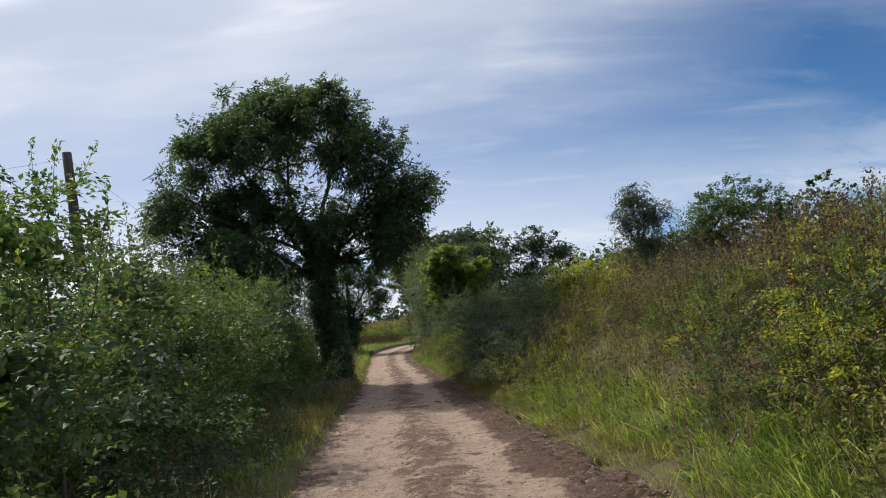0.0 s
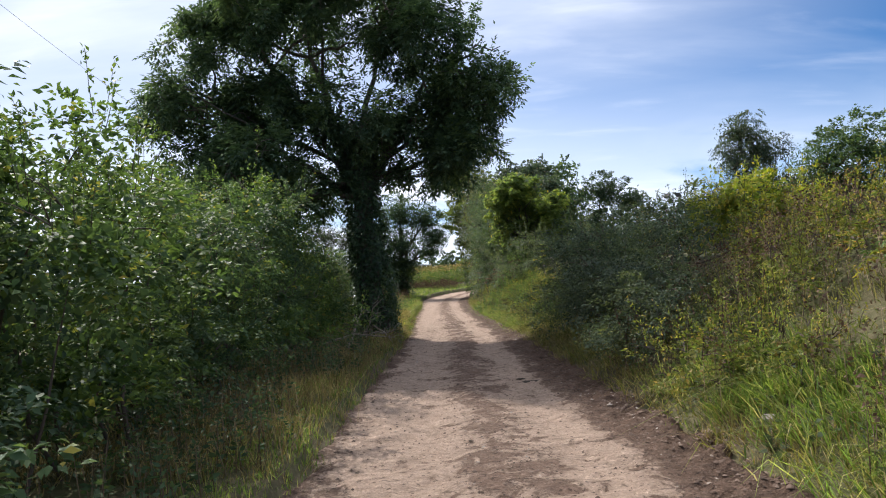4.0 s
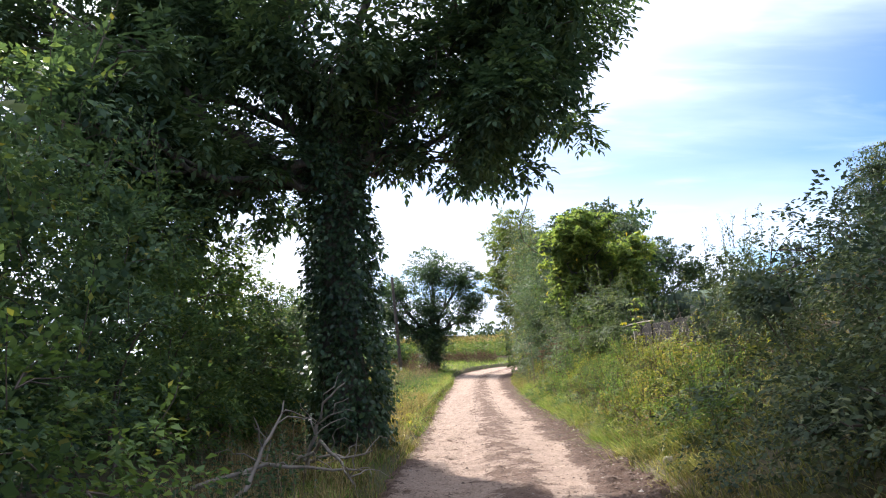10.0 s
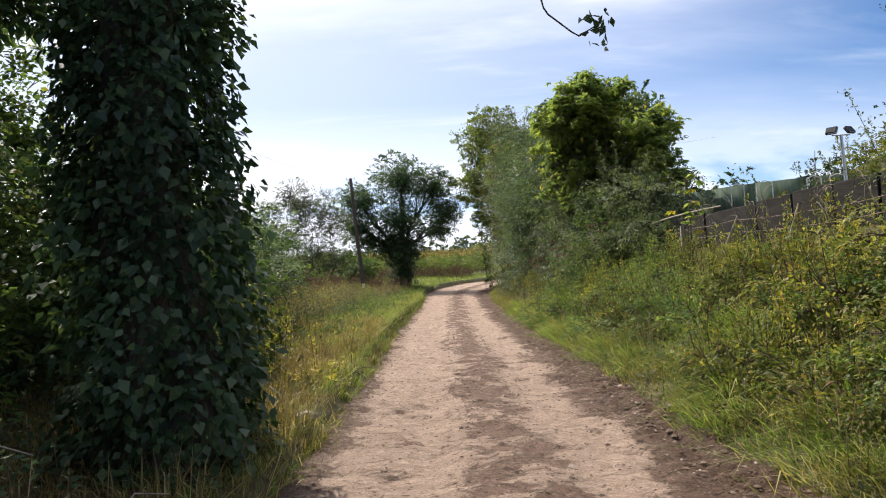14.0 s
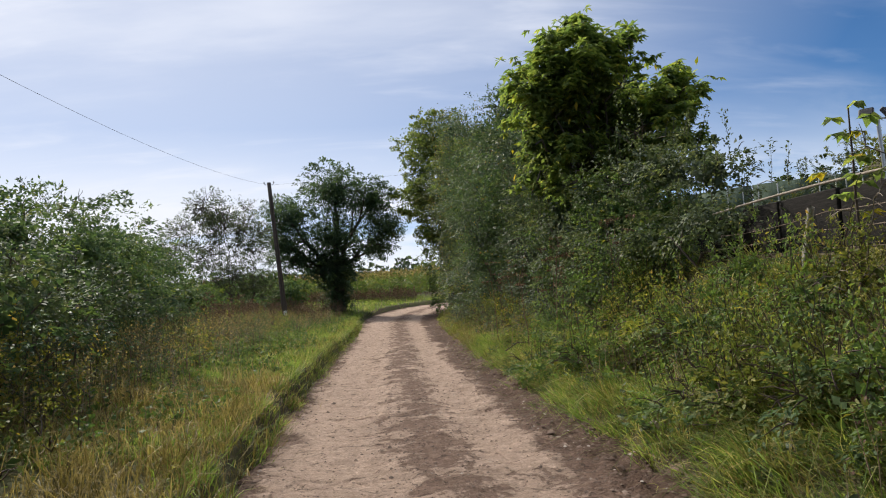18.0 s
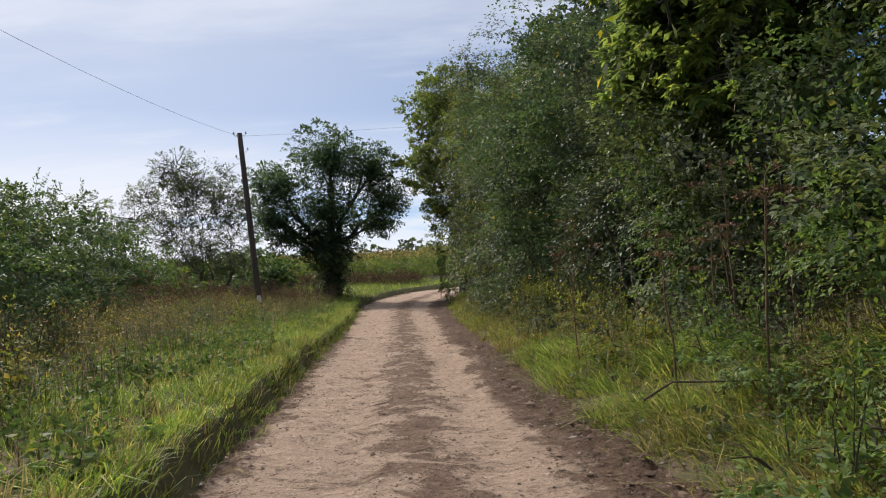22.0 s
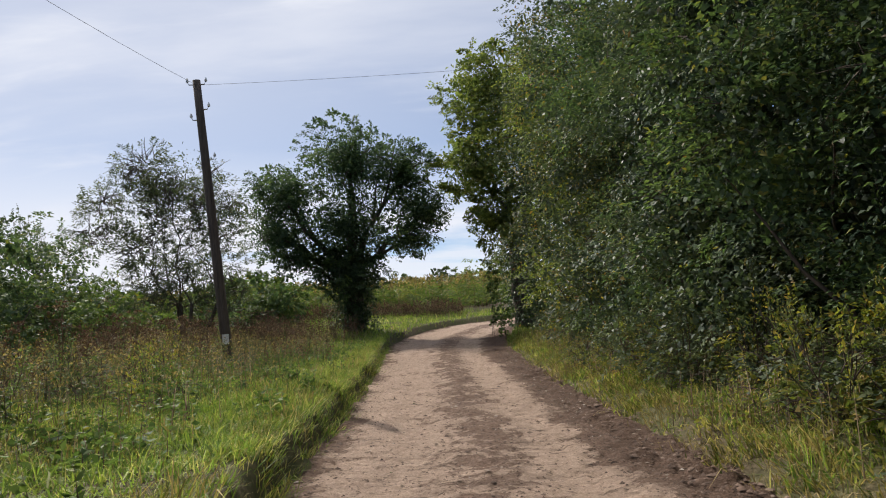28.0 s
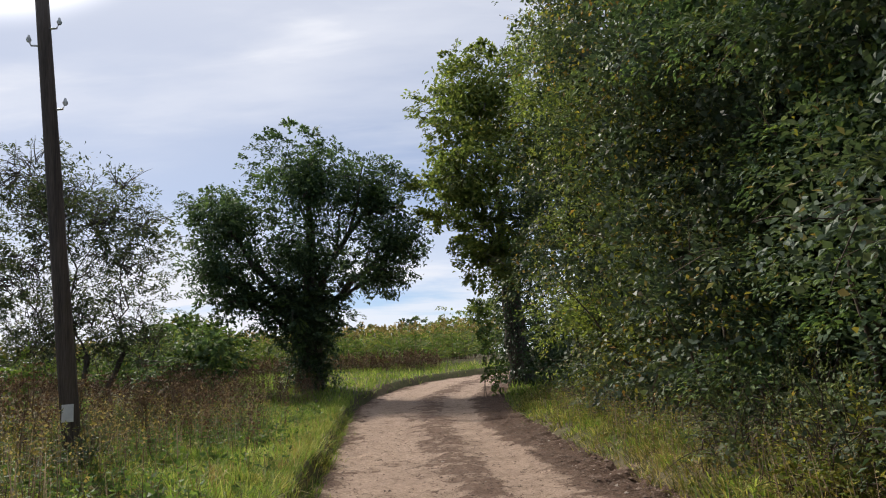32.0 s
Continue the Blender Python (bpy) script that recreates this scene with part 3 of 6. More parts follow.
def lane_height(across, x, y):
    """Ruts, a low crown, potholes and stutter marks, in metres."""
    u = across
    z = 0.035 * np.exp(-((u - 0.5) / 0.1) ** 2) - 0.03 * np.exp(-((u - 0.3) / 0.09) ** 2) - 0.03 * np.exp(-((u - 0.68) / 0.09) ** 2)
    z = z + 0.012 * wobble(x, y, 0.5, 1) + 0.009 * wobble(x, y, 0.21, 3) + 0.008 * wobble(x, y, 0.09, 5)
    z = z + 0.04 * np.maximum(u - 0.84, 0) / 0.16 * (1 + wobble(x, y, 0.35, 7)) + 0.02 * np.maximum(u - 0.82, 0) / 0.18 * wobble(x, y, 0.12, 9)
    z = z + 0.02 * np.maximum(0.1 - u, 0) / 0.1
    crown = np.exp(-((u - 0.5) / 0.09) ** 2)
    margin = smooth01((u - 0.78) / 0.12)
    z = z + (0.006 + 0.012 * crown + 0.022 * margin) * np.maximum(grain(x, y, 0.14, 1), 0) + (0.006 + 0.008 * crown + 0.03 * margin) * grain(x, y, 0.09, 2)
    # the packed skin of the wheel tracks breaks off in plates with low ledges
    track = 1 - crown - margin
    z = z + 0.02 * np.clip(track, 0, 1) * smooth01((grain(x, y * 1.3, 0.42, 5) + 0.6 * grain(x, y * 1.4, 0.19, 6) + 0.25) / 0.16)
    z = z + 0.014 * np.clip(track, 0, 1) * smooth01((grain(x * 0.8, y * 1.6, 0.8, 7) + 0.4 * grain(x, y, 0.15, 8)) / 0.1)
    z = z - 0.016 * (np.maximum(grain(x * 0.6, y, 0.3, 3) - 0.35, 0)) / 0.65 - 0.012 * np.maximum(grain(x * 0.7, y, 0.17, 4) - 0.3, 0)
    return z


length = np.concatenate([[0], np.cumsum(np.hypot(*np.diff(LINE[:, :2], axis=0).T))])
stations = np.concatenate([np.arange(11, 76, 0.056), np.arange(76, length[-1], 0.25)])
LX, LY, LW = (np.interp(stations, length, LINE[:, i]) for i in range(3))
T = unit(np.stack([np.gradient(LX), np.gradient(LY)], 1))
u = np.linspace(-0.02, 1.02, 76)
edge = 0.12 * wobble(LX * 0, LY, 0.7, 11)[:, None] * (np.abs(u - 0.5)[None] * 2) ** 6
AC = np.broadcast_to((u - 0.5) * 2, (len(LX), len(u)))
PX = LX[:, None] + T[:, 1:2] * (AC * LW[:, None] + edge)
PY = LY[:, None] - T[:, 0:1] * (AC * LW[:, None] + edge)
PZ = lie(PY) + lane_height(np.broadcast_to(u, PX.shape), PX, PY) - 0.02
PZ = PZ - 0.1 * smooth01((np.abs(AC) - 0.96) / 0.08)
idx = np.arange(PX.size).reshape(PX.shape)
road = mesh_from("road", np.stack([PX, PY, PZ], -1).reshape(-1, 3), np.stack([idx[:-1, :-1], idx[:-1, 1:], idx[1:, 1:], idx[1:, :-1]], -1).reshape(-1, 4), lane_material(), smooth=True)
att = road.data.attributes.new("across", "FLOAT", "POINT")
att.data.foreach_set("value", np.broadcast_to(u, PX.shape).astype(np.float32).ravel())
tagged(road, "unpaved lane of packed pink-brown earth with pale wheel tracks", "road", kind="structure")


def lane_point(n, y0, y1, u0=0.0, u1=1.0):
    """Random places on the lane."""
    s = rng.uniform(y0 + 12, y1 + 12, n)
    a = rng.uniform(u0, u1, n)
    x, y, w = (np.interp(s, length, LINE[:, i]) for i in range(3))
    x = x + (a - 0.5) * 2 * w
    z = lie(y) + lane_height(a, x, y) - 0.02
    return np.stack([x, y, z], 1)


def pebbles(name, pts, size, mat, label):
    """Loose stones half sunk in the dirt, each a squashed uneven lump."""
    n = len(pts)
    base = np.array([(1, 0, 0), (0, 1, 0), (-1, 0, 0), (0, -1, 0), (0, 0, 0.8)], float)
    v = base[None] * size[:, None, None] * rng.uniform(0.6, 1.3, (n, 5, 1))
    a = rng.uniform(0, 6.28, n)
    c, s = np.cos(a)[:, None], np.sin(a)[:, None]
    v = np.stack([v[..., 0] * c - v[..., 1] * s, v[..., 0] * s + v[..., 1] * c, v[..., 2] * 0.7], -1) + pts[:, None]
    f = np.array([(0, 1, 4), (1, 2, 4), (2, 3, 4), (3, 0, 4)])
    return tagged(mesh_from(name, v.reshape(-1, 3), (f[None] + np.arange(n)[:, None, None] * 5).reshape(-1, 3), mat), label, "gravel", kind="stuff")


GRIT = leaf_material("loose earth and stones", [(0.0, (0.075, 0.05, 0.038)), (0.6, (0.15, 0.1, 0.075)), (0.93, (0.22, 0.16, 0.125)), (1.0, (0.38, 0.33, 0.28))], lucent=0.0, rough=0.9, spec=0.2)
p = np.vstack([lane_point(7000, 1, 62), lane_point(6500, 1, 62, 0.38, 0.62), lane_point(7500, 1, 62, 0.78, 1.0), lane_point(1800, 1, 62, 0.0, 0.12)])
pebbles("gravel", p, np.abs(rng.normal(size=len(p))) * 0.008 + 0.005, GRIT, "loose grit and small stones scattered over the lane")
p = np.vstack([lane_point(420, 1, 62), lane_point(5600, 1, 62, 0.84, 1.03), lane_point(500, 1, 62, 0.0, 0.08)])
pebbles("clod_scatter", p, np.abs(rng.normal(size=len(p))) * 0.012 + 0.009, GRIT, "clods of churned red-brown earth along the lane's margin")

# ---- plants ----


def blob_points(blobs, n, inner, outer):
    """Places in the shells of a crown's lumps: lump centres, places, outward directions."""
    b = np.asarray(blobs, float)
    weight = (b[:, 3] * b[:, 4] * b[:, 5]) ** (2 / 3)
    i = rng.choice(len(b), n, p=weight / weight.sum())
    d = rand_dirs(n)
    lump = 1 + 0.16 * wobble(d[:, 0] * 3 + i, d[:, 2] * 3 + d[:, 1] * 2, 1.0, 3.3) + 0.1 * rng.normal(size=n)
    r = rng.uniform(inner, outer, n) * lump
    c = b[i, :3]
    p = c + d * b[i, 3:] * r[:, None]
    return c, p, unit(p - c)


def drop_inside(p, blobs, k=0.62):
    """Keep what lies outside the heart of every lump."""
    keep = np.ones(len(p), bool)
    for b in np.asarray(blobs, float):
        keep &= (((p - b[:3]) / b[3:]) ** 2).sum(1) > k * k
    return keep


def lamina(n, k=0.7):
    """Leaf blades lie mostly level, with some disorder."""
    return np.array([0, 0, 1.0]) + rand_dirs(n) * k


def spray(start, tip, per, length, ratio, spread, droop, along=0.55):
    """Leaves along the outer part of many twigs at once."""
    n = len(start)
    k = np.repeat(np.arange(n), per)
    t = 1 - along * rng.uniform(0, 1, len(k)) ** 1.3
    d = unit(tip - start)
    p = start[k] + (tip - start)[k] * t[:, None] + rng.normal(size=(len(k), 3)) * spread
    ax = d[k] * 0.6 + rand_dirs(len(k)) * 0.8 + np.array([0, 0, -droop])
    L = length * rng.uniform(0.6, 1.25, len(k))
    return leaf_mesh(p, ax, L, ratio, roll=lamina(len(k)))


def pinnate(start, tip, per, length, ratio, droop, pairs=3):
    """Feathered leaves: leaflets in pairs down a drooping stalk, and one at its end."""
    k = np.repeat(np.arange(len(start)), per)
    d = unit(tip - start)[k]
    t = 1 - 0.6 * rng.uniform(0, 1, len(k))
    p = start[k] + (tip - start)[k] * t[:, None]
    ra = unit(d * 0.6 + rand_dirs(len(k)) * 0.85 + np.array([0, 0, -droop]))
    side = unit(np.cross(ra, np.array([0, 0, 1.0]) + rand_dirs(len(k)) * 0.35))
    stalk = length * 2.6 * rng.uniform(0.7, 1.15, (len(k), 1))
    pos, ax = [], []
    for j in range(pairs):
        f = 0.3 + 0.6 * j / max(pairs - 1, 1)
        q = p + ra * stalk * f - np.array([0, 0, 1.0]) * stalk * 0.18 * f * f
        for s in (-1, 1):
            pos.append(q)
            ax.append(ra * 0.55 + side * s * 0.85 + np.array([0, 0, -0.3]) + rng.normal(size=ra.shape) * 0.12)
    pos.append(p + ra * stalk - np.array([0, 0, 1.0]) * stalk * 0.18)
    ax.append(ra + np.array([0, 0, -0.35]))
    pos, ax = np.vstack(pos), np.vstack(ax)
    return leaf_mesh(pos, ax, length * rng.uniform(0.75, 1.2, len(pos)), ratio, roll=lamina(len(pos), 0.5))


def palmate(start, tip, per, length, ratio, fingers=6):
    """Hand-shaped leaves: leaflets that hang in a fan from one point."""
    k = np.repeat(np.arange(len(start)), per)
    d = unit(tip - start)[k]
    t = 1 - 0.6 * rng.uniform(0, 1, len(k))
    p = start[k] + (tip - start)[k] * t[:, None] + rng.normal(size=(len(k), 3)) * 0.07
    out = unit(d * [1, 1, 0.3] + rand_dirs(len(k)) * 0.7)
    side = unit(np.cross(out, [0, 0, 1.0]))
    pos, ax = [], []
    for j in range(fingers):
        w = (j / (fingers - 1) - 0.5) * 3.6
        pos.append(p)
        ax.append(out * math.cos(w) + side * math.sin(w) + np.array([0, 0, -0.55]) + rng.normal(size=out.shape) * 0.1)
    pos, ax = np.vstack(pos), np.vstack(ax)
    return leaf_mesh(pos, ax, length * rng.uniform(0.7, 1.15, len(pos)), ratio, roll=lamina(len(pos), 0.4))


def tufts(blobs, clumps, twigs, reach, inner=0.55, outer=1.0, lift=0.25, face=None):
    """Twigs in clumps that stand on the lumps of a crown: starts and tips."""
    c, p, d = blob_points(blobs, int(clumps * 6), inner, outer)
    keep = drop_inside(p, blobs, 0.5)
    if face is not None:
        keep &= (d @ np.array(face, float) > -0.25) | (rng.uniform(0, 1, len(p)) < 0.35)
    if not keep.any():
        keep[:] = True
    p, d = p[keep][:clumps], d[keep][:clumps]
    k = np.repeat(np.arange(len(p)), twigs)
    size = reach * rng.uniform(0.55, 1.25, len(p))
    go = unit(rand_dirs(len(k)) + d[k] * 0.75 + np.array([0, 0, lift]))
    start = p[k] - d[k] * reach * 0.3
    return start, p[k] + go * (size[k] * rng.uniform(0.45, 1.05, len(k)))[:, None]


def knobbly(blobs, k, size, lift=0.35, face=None):
    """Smaller lumps that bulge out of a crown's large ones, mostly upwards and outwards."""
    b = np.repeat(np.asarray(blobs, float), k, 0)
    d = rand_dirs(len(b)) + np.array([0, 0, lift])
    if face is not None:
        d = d + np.array(face, float) * 0.4
    d = unit(d)
    r = b[:, 3:] * (size * rng.uniform(0.65, 1.35, (len(b), 1)))
    r = r * 0.4 + r.mean(1, keepdims=True) * 0.6
    c = b[:, :3] + d * (b[:, 3:] - r * 0.55) * rng.uniform(0.86, 1.06, (len(b), 1))
    return np.hstack([c, r * [1, 1, 0.8]])


def fronds(blobs, clumps, per, leaf, ratio, reach, face=None, inner=0.8, outer=1.04, droop=0.35, lift=0.25, keep_out=0.72, wide=0.55):
    """Flat leafy sprays that stand out of the lumps and sag at their tips: leaves, and a tone for each spray."""
    c, p, d = blob_points(blobs, int(clumps * 7), inner, outer)
    keep = drop_inside(p, blobs, keep_out)
    if face is not None:
        keep &= (d @ np.array(face, float) > -0.2) | (rng.uniform(0, 1, len(p)) < 0.25)
    if keep.sum() < 8:
        keep[:] = True
    p, d = p[keep][:clumps], d[keep][:clumps]
    n = len(p)
    go = unit(d * [1, 1, 0.7] + rand_dirs(n) * 0.5 + np.array([0, 0, lift]))
    size = reach * rng.uniform(0.5, 1.4, n)
    side = unit(np.cross(go, np.array([0, 0, 1.0]) + rand_dirs(n) * 0.35))
    over = np.cross(side, go)
    tone = np.clip(rng.normal(size=n) * 0.17 + rng.normal(size=n).clip(1.0) * 0.16 - 0.17, -0.45, 0.5)
    k = np.repeat(np.arange(n), per)
    s = rng.uniform(0, 1, len(k)) ** 0.85
    w = rng.uniform(-1, 1, len(k)) * np.sqrt(s * (1.04 - s)) * wide * 2
    L = size[k][:, None]
    q = p[k] + go[k] * L * (s[:, None] - 0.4) + side[k] * L * w[:, None] * 0.5 + over[k] * L * rng.normal(size=(len(k), 1)) * 0.07
    q[:, 2] -= droop * size[k] * s ** 2
    ax = go[k] * 0.6 + side[k] * (np.sign(w) * 0.55)[:, None] + rand_dirs(len(k)) * 0.45 - np.array([0, 0, 0.15 + droop * 0.5])
    v, f = leaf_mesh(q, ax, leaf * rng.uniform(0.6, 1.3, len(k)), ratio, roll=over[k] + d[k] * 0.35 + rand_dirs(len(k)) * 0.5)
    return v, f, tone[k] + rng.normal(size=len(k)) * 0.05


def clip_low(v, f, tone=None, clear=0.03):
    """Drop leaves that would lie under the ground."""
    q = v.reshape(-1, 4, 3)
    low = q[:, :, 2].min(1)
    c = q.mean(1)
    ok = low > ground_at(c[:, 0], c[:, 1]) + clear
    q = q[ok]
    out = (q.reshape(-1, 3), np.arange(len(q) * 4).reshape(-1, 4))
    return out if tone is None else (*out, tone[ok])


def tree(name, label, base, fork, r0, blobs, clumps, twigs, per, leaf, ratio, mat, reach=0.7, droop=0.25, form="simple", category="tree", ivy=None, shown=200, bark=None, group="", inner=0.5, stems=1, extra=None, fill=22, knobs=9, knob=0.42):
    """A tree: tapered trunk, limbs, twigs, and a crown of single leaves that stand in tufts round the twigs."""
    bark = bark or BARK
    base, fork = np.asarray(base, float), np.asarray(fork, float)
    root = thing(name, base, label, category, group)
    tops = []
    for s in range(stems):
        t = Tubes()
        off = np.array([rng.normal() * 0.25, rng.normal() * 0.25, 0]) * (stems > 1)
        path = bend(base + off * 0.6 - [0, 0, 0.15], fork + off * 2, 0, 7, r0 * 0.12)
        t.add(path, r0 * np.array([1.35, 1.1, 1.0, 0.95, 0.9, 0.86, 0.82]), 12)
        tops.append(path[-1])
        t.make("trunk", bark, root)
    big = max(b[3] * b[4] * b[5] for b in blobs)
    finer = []
    for b in blobs:
        t = Tubes()
        c = np.array(b[:3])
        start = fork + (base - fork) * rng.uniform(0, 0.25) if stems == 1 else tops[len(finer) // 6 % stems]
        k = (b[3] * b[4] * b[5] / big) ** 0.3
        pts = bend(start, c, rng.uniform(-0.06, 0.1) * np.linalg.norm(c - start), 7, 0.1)
        t.add(pts, np.linspace(r0 * 0.5 * k, r0 * 0.14 * k, 7), 7)
        for _ in range(6):
            finer.append((pts[rng.integers(3, 7)], c + rand_dirs(1)[0] * np.array(b[3:]) * rng.uniform(0.6, 0.9), r0 * 0.2 * k))
        t.make("limb", bark, root)
    lumps = knobbly(blobs, knobs, knob)
    st, en = tufts(lumps, clumps, twigs, reach, inner)
    t = Tubes()
    for a, e, r in finer:
        t.add(bend(a, e, 0.15, 6, 0.08), np.linspace(r, 0.012, 6), 5)
    for i in rng.choice(len(st), min(shown, len(st)), replace=False):
        t.add(bend(st[i] - unit(en[i] - st[i]) * 0.25, en[i], 0.05, 4, 0.02), np.linspace(0.016, 0.004, 4), 3)
    tagged(t.make("twig_tangle", bark, root), kind="stuff")
    if form == "pinnate":
        v, f = pinnate(st, en, per, leaf, ratio, droop)
        tone = np.tile(np.repeat(np.repeat(rng.normal(size=len(st) // twigs + 1) * 0.14, twigs)[:len(st)], per), len(f) // (len(st) * per))
    elif form == "palmate":
        v, f = palmate(st, en, per, leaf, ratio)
        tone = np.tile(np.repeat(np.repeat(rng.normal(size=len(st) // twigs + 1) * 0.14, twigs)[:len(st)], per), len(f) // (len(st) * per))
    else:
        v, f, tone = fronds(lumps, clumps * 2, max(per * twigs // 2, 6), leaf, ratio, reach, droop=droop, inner=inner)
    n = int(clumps * fill * 1.5)
    c, p, d = blob_points(blobs, n, 0.1, 0.85)
    v2, f2 = leaf_mesh(p, rand_dirs(n), leaf * (0.85 if form == "palmate" else 1.1) * rng.uniform(0.7, 1.3, n), 0.5, roll=lamina(n))
    mesh_from("crown", np.vstack([v, v2]), np.vstack([f, f2 + len(v)]), mat, root, tone=np.concatenate([tone, np.zeros(n)]))
    if extra:
        mat2, n2 = extra
        c, p, d = blob_points(blobs, n2, 0.8, 1.05)
        mesh_from("turning_leaves", *leaf_mesh(p, d * 0.5 + rand_dirs(n2) * 0.7 + [0, 0, -0.3], leaf * rng.uniform(0.7, 1.2, n2), ratio, roll=lamina(n2)), mat2, root, "yellowing leaves")
    if ivy:
        z0, z1, r_ivy, n = ivy
        h = rng.uniform(0, 1, n)
        a = rng.uniform(0, 2 * np.pi, n)
        axis_p = base + (fork - base) * ((z0 + (z1 - z0) * h) / max(fork[2] - base[2], 0.1))[:, None]
        rr = r_ivy * (1 + 0.38 * wobble(a * 2, h * 9, 1.0, 2)) * rng.uniform(0.7, 1.15, n) * (1 - 0.25 * h)
        o = np.stack([np.cos(a), np.sin(a), np.zeros(n)], 1)
        v, f = leaf_mesh(axis_p + o * rr[:, None], o * 0.55 + rand_dirs(n) * 0.6 + [0, 0, -0.7], 0.078 * rng.uniform(0.5, 1.5, n), 0.72, 0.2, roll=o * 0.8 + lamina(n, 1.0))
        mesh_from("ivy", v, f, LEAF_IVY, root, "dark ivy clothing the trunk")
    return root


def shrub(name, label, base, blobs, leaves, leaf, ratio, mat, category="shrub", droop=0.15, shoots=0, shoot_len=0.7, group="", extra=None, stem_count=5, reach=0.34, fill=0.13, face=None, knobs=5):
    """A bush: stems from the ground, tufted sprays of single leaves, larger old leaves inside, and upright shoots."""
    base = np.array([base[0], base[1], float(ground_at(base[0], base[1])[0])])
    root = thing(name, base, label, category, group)
    for i in range(stem_count):
        t = Tubes()
        b = blobs[i % len(blobs)]
        e = np.array(b[:3]) + rand_dirs(1)[0] * np.array(b[3:]) * 0.6
        s = base + [rng.normal() * 0.3, rng.normal() * 0.3, -0.1]
        t.add(bend(s, e, 0.1, 6, 0.05), np.linspace(0.03, 0.006, 6) * min(1.0, max(b[3:]) / 1.1) ** 2, 5)
        t.make("stem", TWIG, root)
    small = min(min(b[3:]) for b in blobs) < 0.45
    lumps = np.asarray(blobs, float) if small else np.vstack([knobbly(blobs, knobs, 0.46, face=face), np.asarray(blobs, float) * [1, 1, 1, 0.78, 0.78, 0.78]])
    count = max(int(leaves * 0.87) // 34, 8)
    v, f, tone = fronds(lumps, count, 34, leaf, ratio, reach * 1.3, face, droop=droop * 2)
    t = Tubes()
    st, en = tufts(lumps, 20, 2, reach, 0.78, 1.02, face=face)
    for a, e in zip(st, en):
        t.add(bend(a, e, 0.03, 4, 0.01), np.linspace(0.007, 0.003, 4), 3)
    if shoots:
        top = blob_points(lumps, shoots * 8, 0.85, 1.0)
        ok = (top[2][:, 2] > 0.25) & drop_inside(top[1], lumps, 0.8)
        s2 = top[1][ok][:shoots]
        dr = unit(top[2][ok][:shoots] * 0.35 + np.array([0, 0, 1.0]) + rng.normal(size=(len(s2), 3)) * 0.12)
        e2 = s2 + dr * (shoot_len * rng.uniform(0.45, 1.2, (len(s2), 1)))
        for i in range(len(s2)):
            t.add(bend(s2[i], e2[i], 0.0, 3, 0.012), np.linspace(0.0045, 0.002, 3), 3)
        v2, f2 = spray(s2, e2, int(34 * shoot_len) + 10, leaf * 0.85, ratio, 0.022, -0.15, 1.0)
        f = np.vstack([f, f2 + len(v)])
        v = np.vstack([v, v2])
        tone = np.concatenate([tone, np.full(len(f2), 0.18)])
    # old leaves in the heart of the bush
    n = int(leaves * fill)
    c, p, d = blob_points(blobs, n, 0.25, 0.76)
    v2, f2 = leaf_mesh(p, rand_dirs(n), leaf * 1.2 * rng.uniform(0.7, 1.3, n), 0.75)
    f = np.vstack([f, f2 + len(v)])
    v = np.vstack([v, v2])
    n2 = int(leaves * 0.07) * (not small)
    c, p, d = blob_points(blobs, n2, 0.0, 0.42)
    v2, f2 = leaf_mesh(p, rand_dirs(n2), min(0.13, 0.3 * min(min(b[3:]) for b in blobs)) * rng.uniform(0.7, 1.2, n2), 0.8)
    f = np.vstack([f, f2 + len(v)])
    v = np.vstack([v, v2])
    v, f, tone = clip_low(v, f, np.concatenate([tone, np.zeros(n + n2)]))
    tagged(t.make("twig_tangle", TWIG, root), kind="stuff")
    mesh_from("foliage", v, f, mat, root, tone=tone)
    if extra:
        mat2, n2 = extra
        c, p, d = blob_points(blobs, n2 * 3, 0.92, 1.12)
        keep = wobble(p[:, 1], p[:, 2] * 1.3, 0.9, 4) > 0.18
        p = p[keep] if keep.sum() > 20 else p[::3]
        n2, d = len(p), np.zeros((len(p), 3))
        v, f = clip_low(*leaf_mesh(p, d * 0.5 + rand_dirs(n2) * 0.8 + [0, 0, -0.2], leaf * rng.uniform(0.7, 1.2, n2), ratio, roll=lamina(n2)))
        mesh_from("turning_leaves", v, f, mat2, root, "yellowing and brown leaves")
    return root


